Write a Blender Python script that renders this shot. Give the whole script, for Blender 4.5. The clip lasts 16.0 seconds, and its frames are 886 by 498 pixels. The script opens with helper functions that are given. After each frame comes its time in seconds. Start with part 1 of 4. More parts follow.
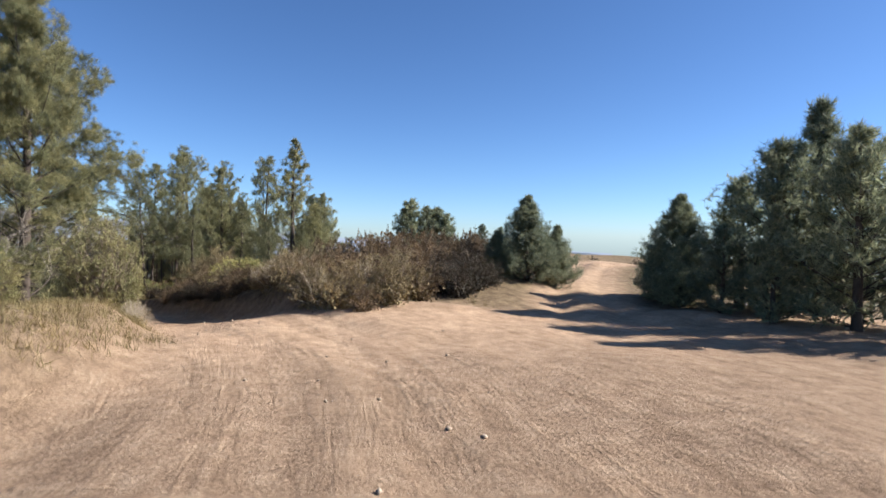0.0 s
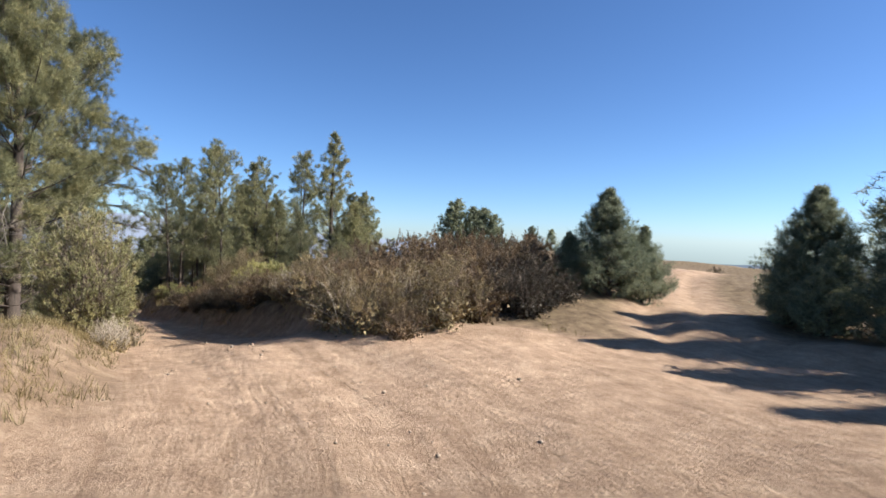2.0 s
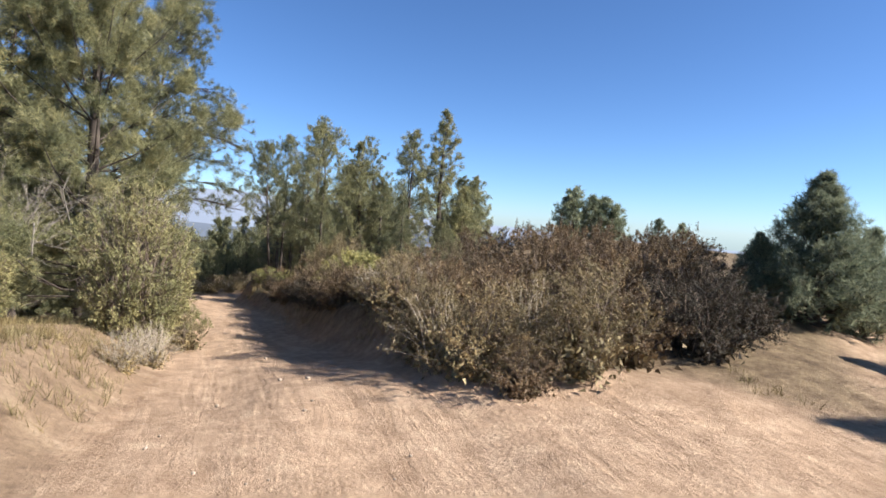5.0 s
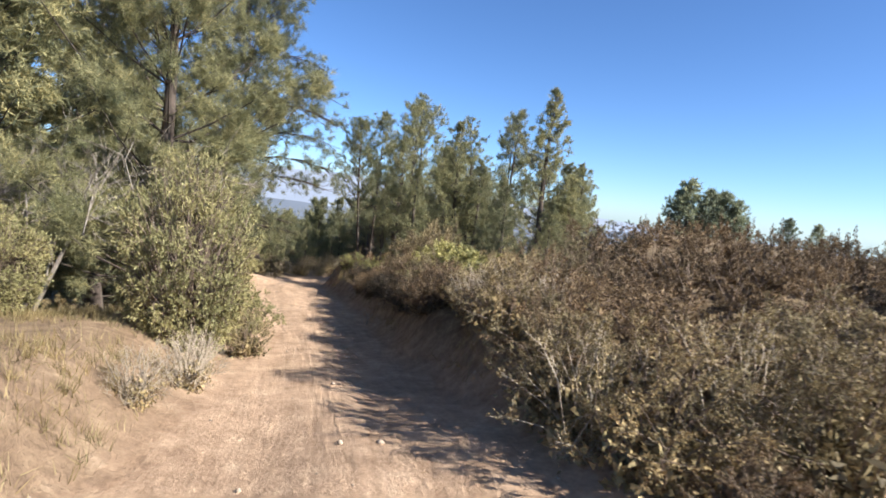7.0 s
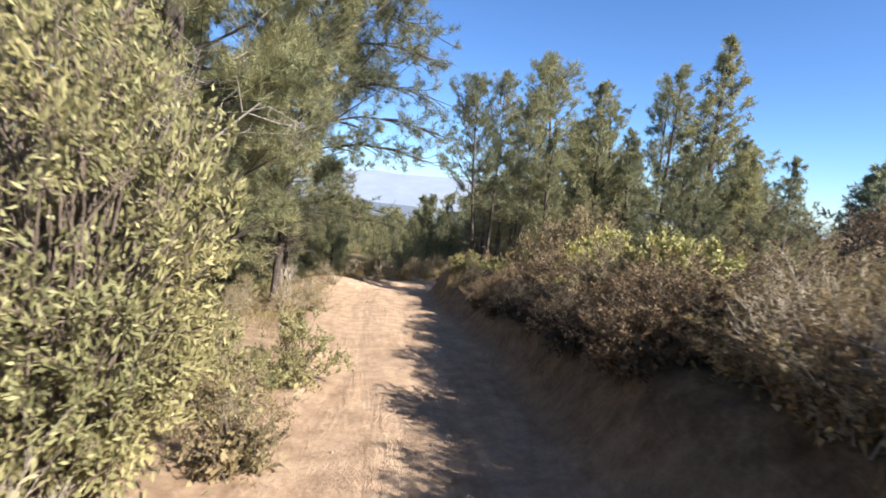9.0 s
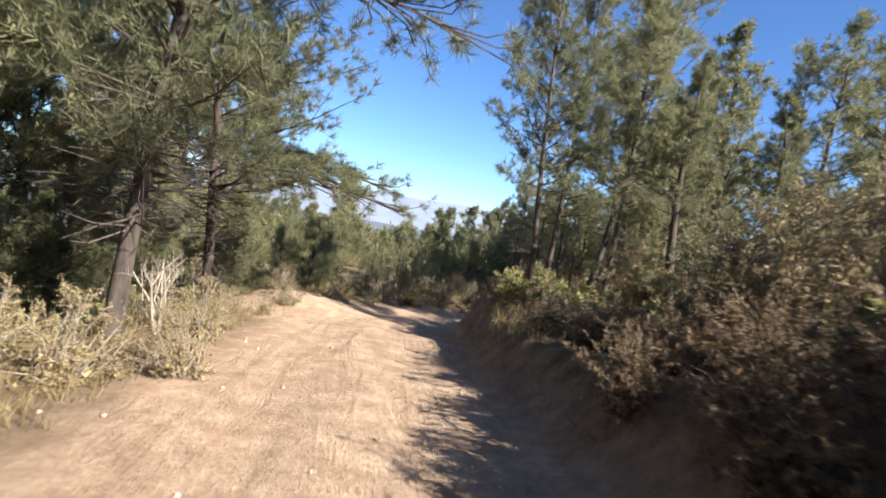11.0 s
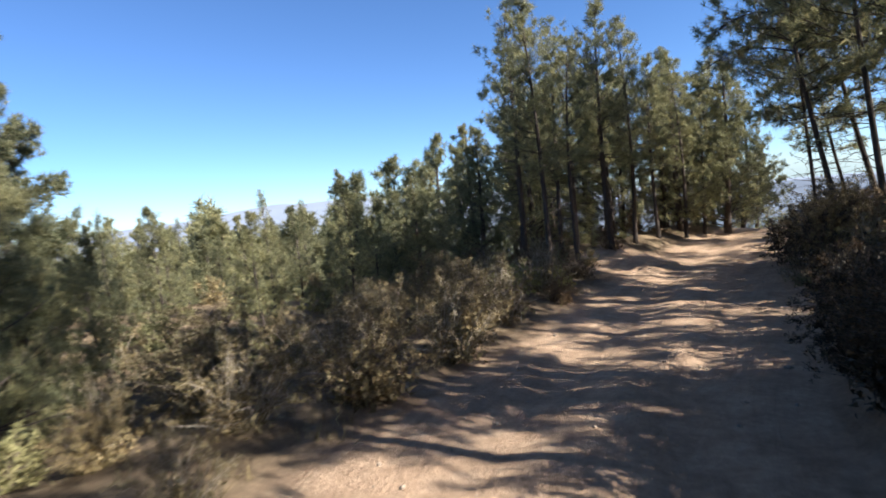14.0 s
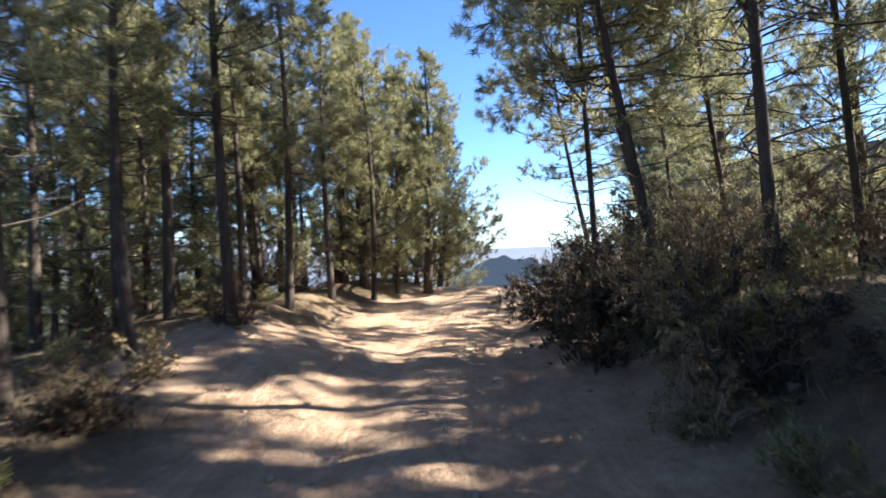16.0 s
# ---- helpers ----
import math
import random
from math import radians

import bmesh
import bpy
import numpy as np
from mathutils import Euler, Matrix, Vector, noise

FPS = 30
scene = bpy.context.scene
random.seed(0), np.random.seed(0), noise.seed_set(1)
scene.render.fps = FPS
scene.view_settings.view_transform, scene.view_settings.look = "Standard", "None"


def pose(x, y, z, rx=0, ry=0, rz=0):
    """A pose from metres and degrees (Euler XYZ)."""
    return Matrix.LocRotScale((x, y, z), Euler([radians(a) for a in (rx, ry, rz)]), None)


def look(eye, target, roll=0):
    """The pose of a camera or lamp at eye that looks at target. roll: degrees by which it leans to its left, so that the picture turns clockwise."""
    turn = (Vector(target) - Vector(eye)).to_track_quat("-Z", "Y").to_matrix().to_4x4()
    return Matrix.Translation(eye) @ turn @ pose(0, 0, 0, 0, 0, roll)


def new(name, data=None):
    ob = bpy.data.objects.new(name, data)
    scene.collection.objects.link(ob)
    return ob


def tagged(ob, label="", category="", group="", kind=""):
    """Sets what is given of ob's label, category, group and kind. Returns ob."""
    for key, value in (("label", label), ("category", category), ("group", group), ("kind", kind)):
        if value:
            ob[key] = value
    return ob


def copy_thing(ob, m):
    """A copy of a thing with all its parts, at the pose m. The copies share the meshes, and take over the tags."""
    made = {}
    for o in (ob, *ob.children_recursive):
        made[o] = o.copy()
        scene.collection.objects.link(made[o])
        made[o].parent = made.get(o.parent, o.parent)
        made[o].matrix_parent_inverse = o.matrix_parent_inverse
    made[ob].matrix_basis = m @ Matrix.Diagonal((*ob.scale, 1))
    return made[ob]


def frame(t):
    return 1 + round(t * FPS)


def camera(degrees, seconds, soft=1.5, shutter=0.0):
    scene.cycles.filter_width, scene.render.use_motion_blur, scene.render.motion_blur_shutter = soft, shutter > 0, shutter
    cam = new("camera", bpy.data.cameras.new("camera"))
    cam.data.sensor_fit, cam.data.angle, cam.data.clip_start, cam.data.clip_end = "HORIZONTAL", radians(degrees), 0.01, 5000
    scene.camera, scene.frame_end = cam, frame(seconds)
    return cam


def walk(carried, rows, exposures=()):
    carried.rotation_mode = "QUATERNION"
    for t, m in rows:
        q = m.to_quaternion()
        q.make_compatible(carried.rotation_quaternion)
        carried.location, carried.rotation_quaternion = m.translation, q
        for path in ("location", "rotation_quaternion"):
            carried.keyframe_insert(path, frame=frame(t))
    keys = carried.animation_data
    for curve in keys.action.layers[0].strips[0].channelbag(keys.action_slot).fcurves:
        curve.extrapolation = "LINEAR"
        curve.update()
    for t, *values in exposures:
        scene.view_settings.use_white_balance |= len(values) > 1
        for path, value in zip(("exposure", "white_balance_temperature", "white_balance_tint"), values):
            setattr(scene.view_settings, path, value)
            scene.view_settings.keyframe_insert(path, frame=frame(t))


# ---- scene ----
cam = camera(77.0, 16.0, 1.7, 0.22)
PATH = [
    (0, (-0.025, -4.356, 1.481), (-0.022, -2.357, 1.428), 1.0),
    (0.5, (-0.053, -3.292, 1.484), (-0.045, -1.293, 1.437), 0.5),
    (1, (-0.085, -2.346, 1.473), (-0.094, -0.346, 1.436), 0.3),
    (1.5, (-0.223, -1.293, 1.457), (-0.281, 0.705, 1.417), 0.2),
    (2, (-0.565, -0.016, 1.445), (-0.718, 1.978, 1.396), 1.5),
    (2.5, (-0.924, 1.374, 1.391), (-1.18, 3.357, 1.327), 2.2),
    (3, (-1.099, 2.375, 1.472), (-1.443, 4.344, 1.402), 3.0),
    (3.5, (-1.231, 3.076, 1.522), (-1.645, 5.031, 1.443), 4.0),
    (4, (-1.333, 3.502, 1.515), (-1.794, 5.445, 1.424), 3.8),
    (6.5, (-2.294, 6.182, 1.707), (-3.021, 8.037, 1.537), 5.8),
    (7, (-2.963, 7.202, 1.569), (-3.796, 9.011, 1.383), 5.8),
    (7.5, (-3.742, 8.439, 1.353), (-4.684, 10.19, 1.144), 1.7),
    (8, (-4.699, 9.839, 1.134), (-5.708, 11.549, 0.895), 1.1),
    (9.2, (-7.62, 13.8, 0.33), (-8.8, 15.4, 0.14), 5.0),
    (10.3, (-11.181, 17.821, -0.791), (-12.249, 19.51, -0.88), 7.6),
    (10.5, (-11.796, 18.651, -0.853), (-12.901, 20.314, -0.962), 6.9),
    (11, (-13.46, 20.765, -1.057), (-14.67, 22.354, -1.175), 8.9),
    (11.5, (-15.459, 22.759, -1.318), (-16.722, 24.294, -1.545), 8.4),
    (12, (-17.511, 24.797, -1.521), (-18.814, 26.297, -1.751), 5.9),
    (12.5, (-19.373, 26.766, -1.865), (-20.698, 28.249, -2.069), 1.1),
    (13, (-21.298, 28.805, -2.153), (-22.606, 30.307, -2.335), -1.4),
    (13.5, (-23.321, 31.147, -2.444), (-24.471, 32.774, -2.611), -4.4),
    (14, (-24.815, 33.821, -2.824), (-25.733, 35.59, -2.991), -6.2),
    (14.5, (-25.757, 36.501, -3.196), (-26.416, 38.383, -3.34), -7.0),
    (15, (-26.086, 38.983, -3.484), (-26.45, 40.945, -3.613), -5.2),
    (15.5, (-26.033, 41.298, -3.661), (-26.093, 43.293, -3.792), -3.6),
    (16, (-25.794, 43.522, -3.718), (-25.62, 45.513, -3.765), -2.2),
]
EXPOSURES = [(t, stops, 6000, 10) for t, stops in ((0, 1.1), (4, 1.2), (8, 1.5), (10.5, 1.6), (12.5, 1.57), (13.5, 1.48), (14.5, 1.52), (15.5, 2.1), (16, 2.25))]
walk(cam, [(t, look(eye, target, roll)) for t, eye, target, roll in PATH], EXPOSURES)

# ---- light ----
SUN_AZ, SUN_EL = 88.0, 34.0          # degrees to the right of +y, and above the horizon
world = bpy.data.worlds.new("sky")
scene.world = world
world.use_nodes = True
wn = world.node_tree
sky = wn.nodes.new("ShaderNodeTexSky")
sky.sky_type, sky.sun_disc = "NISHITA", False
sky.sun_elevation, sky.sun_rotation = radians(SUN_EL), radians(SUN_AZ)
sky.altitude, sky.air_density, sky.dust_density, sky.ozone_density = 1500, 0.85, 0.7, 3.0
wn.nodes["Background"].inputs[1].default_value = 0.066
deep = wn.nodes.new("ShaderNodeHueSaturation")
deep.inputs["Saturation"].default_value = 1.04
wn.links.new(sky.outputs[0], deep.inputs["Color"])
tint = wn.nodes.new("ShaderNodeMix")
tint.data_type, tint.blend_type = "RGBA", "MULTIPLY"
tint.inputs[0].default_value, tint.inputs[7].default_value = 1.0, (0.87, 0.975, 1.10, 1)
wn.links.new(deep.outputs[0], tint.inputs[6])
wn.links.new(tint.outputs[2], wn.nodes["Background"].inputs[0])
sun_data = bpy.data.lights.new("sun", "SUN")
sun_data.energy, sun_data.angle, sun_data.color = 5.0, radians(0.53), (1.0, 0.95, 0.88)
sun = new("sun", sun_data)
az, el = radians(SUN_AZ), radians(SUN_EL)
SUN_DIR = Vector((math.sin(az) * math.cos(el), math.cos(az) * math.cos(el), math.sin(el)))
sun.matrix_basis = look(SUN_DIR * 60, (0, 0, 0))


# ---- materials ----
def material(name, rough=0.8, metal=0.0, spec=0.3):
    m = bpy.data.materials.new(name)
    m.use_nodes = True
    b = m.node_tree.nodes["Principled BSDF"]
    b.inputs["Roughness"].default_value, b.inputs["Metallic"].default_value = rough, metal
    b.inputs["Specular IOR Level"].default_value = spec
    return m, m.node_tree, b


def node(nt, kind, **values):
    n = nt.nodes.new(kind)
    for key, value in values.items():
        n.inputs[key].default_value = value
    return n


def ramp(nt, source, *stops):
    r = nt.nodes.new("ShaderNodeValToRGB")
    r.color_ramp.elements[0].position, r.color_ramp.elements[0].color = stops[0][0], (*stops[0][1], 1)
    r.color_ramp.elements[1].position, r.color_ramp.elements[1].color = stops[-1][0], (*stops[-1][1], 1)
    for at, colour in stops[1:-1]:
        r.color_ramp.elements.new(at).color = (*colour, 1)
    nt.links.new(source, r.inputs[0])
    return r.outputs[0]


def mixed(nt, factor, a, b, kind="MIX"):
    m = nt.nodes.new("ShaderNodeMix")
    m.data_type, m.blend_type = "RGBA", kind
    for socket, value in ((m.inputs[0], factor), (m.inputs[6], a), (m.inputs[7], b)):
        if isinstance(value, bpy.types.NodeSocket):
            nt.links.new(value, socket)
        else:
            socket.default_value = value
    return m.outputs[2]


def textured(nt, scale, detail=4.0, rough=0.6, space="Object", stretch=None):
    c = nt.nodes.new("ShaderNodeTexCoord")
    n = node(nt, "ShaderNodeTexNoise", Scale=scale, Detail=detail, Roughness=rough)
    if stretch:
        mp = nt.nodes.new("ShaderNodeMapping")
        mp.inputs["Scale"].default_value = stretch
        nt.links.new(c.outputs[space], mp.inputs[0])
        nt.links.new(mp.outputs[0], n.inputs["Vector"])
    else:
        nt.links.new(c.outputs[space], n.inputs["Vector"])
    return n.outputs["Fac"]


def foliage_material(name, dark, mid, light, through_light=0.35, rough=0.6, vary=0.25):
    """Leaves: a colour that varies from leaf to leaf and from plant to plant, and lets some light through."""
    m, nt, b = material(name, rough, 0, 0.18)
    geo, info = nt.nodes.new("ShaderNodeNewGeometry"), nt.nodes.new("ShaderNodeObjectInfo")
    col = ramp(nt, geo.outputs["Random Per Island"], (0.0, dark), (0.55, mid), (1.0, light))
    patch = ramp(nt, textured(nt, 1.4, 3), (0.3, (0.72, 0.78, 0.7)), (0.7, (1.2, 1.15, 1.0)))
    col = mixed(nt, 1.0, col, patch, "MULTIPLY")
    tone = ramp(nt, info.outputs["Random"], (0.0, (1 - vary, 1 - vary, 1 - vary)), (1.0, (1 + vary, 1 + 0.7 * vary, 1 + 0.3 * vary)))
    col = mixed(nt, 1.0, col, tone, "MULTIPLY")
    nt.links.new(col, b.inputs["Base Color"])
    leaf = nt.nodes.new("ShaderNodeBsdfTranslucent")
    nt.links.new(col, leaf.inputs[0])
    mix = nt.nodes.new("ShaderNodeMixShader")
    mix.inputs[0].default_value = through_light
    nt.links.new(b.outputs[0], mix.inputs[1])
    nt.links.new(leaf.outputs[0], mix.inputs[2])
    nt.links.new(mix.outputs[0], nt.nodes["Material Output"].inputs[0])
    return m


def bark_material(name, dark, light):
    m, nt, b = material(name, 0.9, 0, 0.15)
    f = textured(nt, 9, 6, 0.7, stretch=(1, 1, 0.22))
    nt.links.new(ramp(nt, f, (0.3, dark), (0.7, light)), b.inputs["Base Color"])
    bump = node(nt, "ShaderNodeBump", Strength=0.8, Distance=0.03)
    nt.links.new(f, bump.inputs["Height"])
    nt.links.new(bump.outputs[0], b.inputs["Normal"])
    return m


NEEDLE = foliage_material("pine_needles", (0.112, 0.120, 0.076), (0.240, 0.236, 0.140), (0.460, 0.422, 0.238), 0.42)
NEEDLE_DARK = foliage_material("young_pine_needles", (0.112, 0.128, 0.094), (0.240, 0.262, 0.184), (0.420, 0.432, 0.305), 0.40)
LEAF_OLIVE = foliage_material("olive_leaves", (0.140, 0.131, 0.067), (0.250, 0.230, 0.118), (0.365, 0.338, 0.185), 0.26)
LEAF_YELLOW = foliage_material("yellow_green_leaves", (0.150, 0.140, 0.050), (0.340, 0.315, 0.125), (0.560, 0.520, 0.270), 0.28)
LEAF_BROWN = foliage_material("brown_brush_leaves", (0.080, 0.052, 0.032), (0.174, 0.117, 0.070), (0.310, 0.222, 0.136), 0.17)
LEAF_TAN = foliage_material("tan_brush_leaves", (0.118, 0.088, 0.050), (0.242, 0.186, 0.104), (0.400, 0.322, 0.188), 0.17)
# for dark-leaved brush, and for brush with shade put into its colour
LEAF_DARK_SHADED = foliage_material("dark_and_shaded_brush_leaves", (0.034, 0.027, 0.020), (0.066, 0.052, 0.038), (0.120, 0.098, 0.066), 0.15)
GRASS = foliage_material("dry_grass_blades", (0.15, 0.105, 0.052), (0.28, 0.21, 0.105), (0.42, 0.34, 0.19), 0.25)
BARK = bark_material("pine_bark", (0.040, 0.031, 0.025), (0.125, 0.095, 0.072))
BARK_GREY = bark_material("dead_wood", (0.16, 0.13, 0.10), (0.38, 0.32, 0.25))
TWIG = bark_material("brush_twigs", (0.10, 0.07, 0.05), (0.24, 0.18, 0.13))
TWIG_PALE = bark_material("pale_dry_twigs", (0.26, 0.20, 0.14), (0.48, 0.40, 0.29))


def ground_material():
    m, nt, b = material("sandy_earth", 0.95, 0, 0.12)
    att = nt.nodes.new("ShaderNodeAttribute")
    att.attribute_name = "track"
    big, fine = textured(nt, 0.35, 5, 0.6), textured(nt, 14, 6, 0.75)
    mid = textured(nt, 2.6, 5, 0.65)
    sand = ramp(nt, mid, (0.25, (0.250, 0.164, 0.102)), (0.5, (0.356, 0.241, 0.152)), (0.8, (0.475, 0.340, 0.224)))
    sand = mixed(nt, 0.5, sand, ramp(nt, fine, (0.3, (0.55, 0.50, 0.45)), (0.7, (1.25, 1.22, 1.18))), "MULTIPLY")
    lane = nt.nodes.new("ShaderNodeAttribute")
    lane.attribute_name = "lane"
    along = nt.nodes.new("ShaderNodeMapping")
    along.inputs["Scale"].default_value = (2.6, 0.30, 0)
    nt.links.new(lane.outputs["Vector"], along.inputs[0])
    wheel = node(nt, "ShaderNodeTexNoise", Scale=1.0, Detail=5.0, Roughness=0.6, Distortion=1.2)
    nt.links.new(along.outputs[0], wheel.inputs["Vector"])
    marks = wheel.outputs["Fac"]
    sand = mixed(nt, 0.4, sand, ramp(nt, marks, (0.36, (0.62, 0.57, 0.52)), (0.5, (1.0, 1.0, 1.0)), (0.66, (1.18, 1.16, 1.12))), "MULTIPLY")
    apart = nt.nodes.new("ShaderNodeSeparateXYZ")
    nt.links.new(lane.outputs["Vector"], apart.inputs[0])
    sand = mixed(nt, apart.outputs[2], sand, mixed(nt, 1.0, sand, (1.36, 1.36, 1.36, 1), "MULTIPLY"))
    earth = ramp(nt, mid, (0.3, (0.10, 0.070, 0.042)), (0.5, (0.19, 0.135, 0.080)), (0.75, (0.33, 0.245, 0.14)))
    earth = mixed(nt, 0.6, earth, ramp(nt, fine, (0.3, (0.5, 0.47, 0.42)), (0.7, (1.3, 1.25, 1.15))), "MULTIPLY")
    both = nt.nodes.new("ShaderNodeMath")
    both.operation = "MULTIPLY_ADD"
    nt.links.new(big, both.inputs[0])
    both.inputs[1].default_value = 0.5
    off = nt.nodes.new("ShaderNodeMath")
    off.operation = "SUBTRACT"
    nt.links.new(att.outputs["Fac"], off.inputs[0])
    off.inputs[1].default_value = 0.25
    nt.links.new(off.outputs[0], both.inputs[2])
    nt.links.new(mixed(nt, both.outputs[0], earth, sand), b.inputs["Base Color"])
    bump = node(nt, "ShaderNodeBump", Strength=1.0, Distance=0.06)
    height = nt.nodes.new("ShaderNodeMath")
    height.operation = "ADD"
    nt.links.new(fine, height.inputs[0])
    worn = nt.nodes.new("ShaderNodeMath")
    worn.operation = "MULTIPLY"
    nt.links.new(marks, worn.inputs[0])
    nt.links.new(att.outputs["Fac"], worn.inputs[1])
    nt.links.new(worn.outputs[0], height.inputs[1])
    nt.links.new(height.outputs[0], bump.inputs["Height"])
    nt.links.new(bump.outputs[0], b.inputs["Normal"])
    return m


SAND = ground_material()
ROCK, rock_nt, rock_b = material("pale_stone", 0.9, 0, 0.2)
rock_nt.links.new(ramp(rock_nt, textured(rock_nt, 9, 5), (0.3, (0.26, 0.19, 0.13)), (0.7, (0.46, 0.36, 0.26))), rock_b.inputs["Base Color"])

# ---- the lie of the land ----
ROAD = np.array([(0.3, -22, -0.7), (0, -12, -0.75)]
                + [(e[0], e[1], e[2] - (2.25 if t < 8.5 else 1.9 if t < 10 else 1.65)) for t, e, _, _ in PATH if t not in (0.5, 1.5, 2.5, 3.5, 7.5, 10.3, 11.5, 12.5)]
                + [(-25.6, 47.5, -5.38), (-25.0, 52, -5.42), (-24.0, 57, -5.34), (-22.8, 61.5, -5.28), (-21.4, 65.5, -6.2), (-18.5, 74, -13), (-12, 88, -26)])


def resample(points, step):
    seg = np.r_[0, np.cumsum(np.hypot(*np.diff(points[:, :2], axis=0).T))]
    s = np.arange(0, seg[-1], step)
    out = np.stack([np.interp(s, seg, points[:, k]) for k in range(3)], 1)
    for _ in range(10):
        out[1:-1] = 0.25 * out[:-2] + 0.5 * out[1:-1] + 0.25 * out[2:]
    return s, out


ROAD_S, ROAD_P = resample(ROAD, 0.4)
ROAD_D = np.gradient(ROAD_P[:, :2], axis=0)
ROAD_D /= np.hypot(*ROAD_D.T)[:, None]


def lattice(x, y, scale, seed):
    """Smooth value noise from -1 to 1."""
    table = np.random.RandomState(seed).rand(64, 64) * 2 - 1
    u, v = x / scale + 500, y / scale + 500
    i, j = np.floor(u).astype(int), np.floor(v).astype(int)
    f, g = u - i, v - j
    f, g = f * f * (3 - 2 * f), g * g * (3 - 2 * g)
    a, b = table[i % 64, j % 64], table[(i + 1) % 64, j % 64]
    c, d = table[i % 64, (j + 1) % 64], table[(i + 1) % 64, (j + 1) % 64]
    return (a * (1 - f) + b * f) * (1 - g) + (c * (1 - f) + d * f) * g


def smooth(a, b, v):
    t = np.clip((v - a) / (b - a), 0, 1)
    return t * t * (3 - 2 * t)


# along the road: metres, bank on the left, its slope further out, bank on the right, its slope further out
SIDES = np.array([
    (0, 0.1, 0.02, 0.0, 0.0), (18, 0.1, 0.02, 0.0, 0.0), (24, 0.7, 0.06, 0.1, 0.02), (28, 0.9, 0.05, 1.2, 0.05), (35, 0.7, 0.03, 1.45, 0.05),
    (41, 0.8, 0.0, 1.2, 0.03), (47, 0.5, -0.14, 1.0, 0.02), (52, 0.15, -0.30, 0.8, 0.03), (57, -0.1, -0.26, 0.9, 0.08), (61, -0.05, -0.20, 1.3, 0.10),
    (67, 0.0, -0.10, 1.2, 0.10), (73, 0.1, -0.08, 1.3, 0.09), (78, 0.45, -0.06, 1.35, 0.08), (90, 0.3, -0.12, 0.6, 0.0), (120, 0, -0.1, 0, -0.05)])


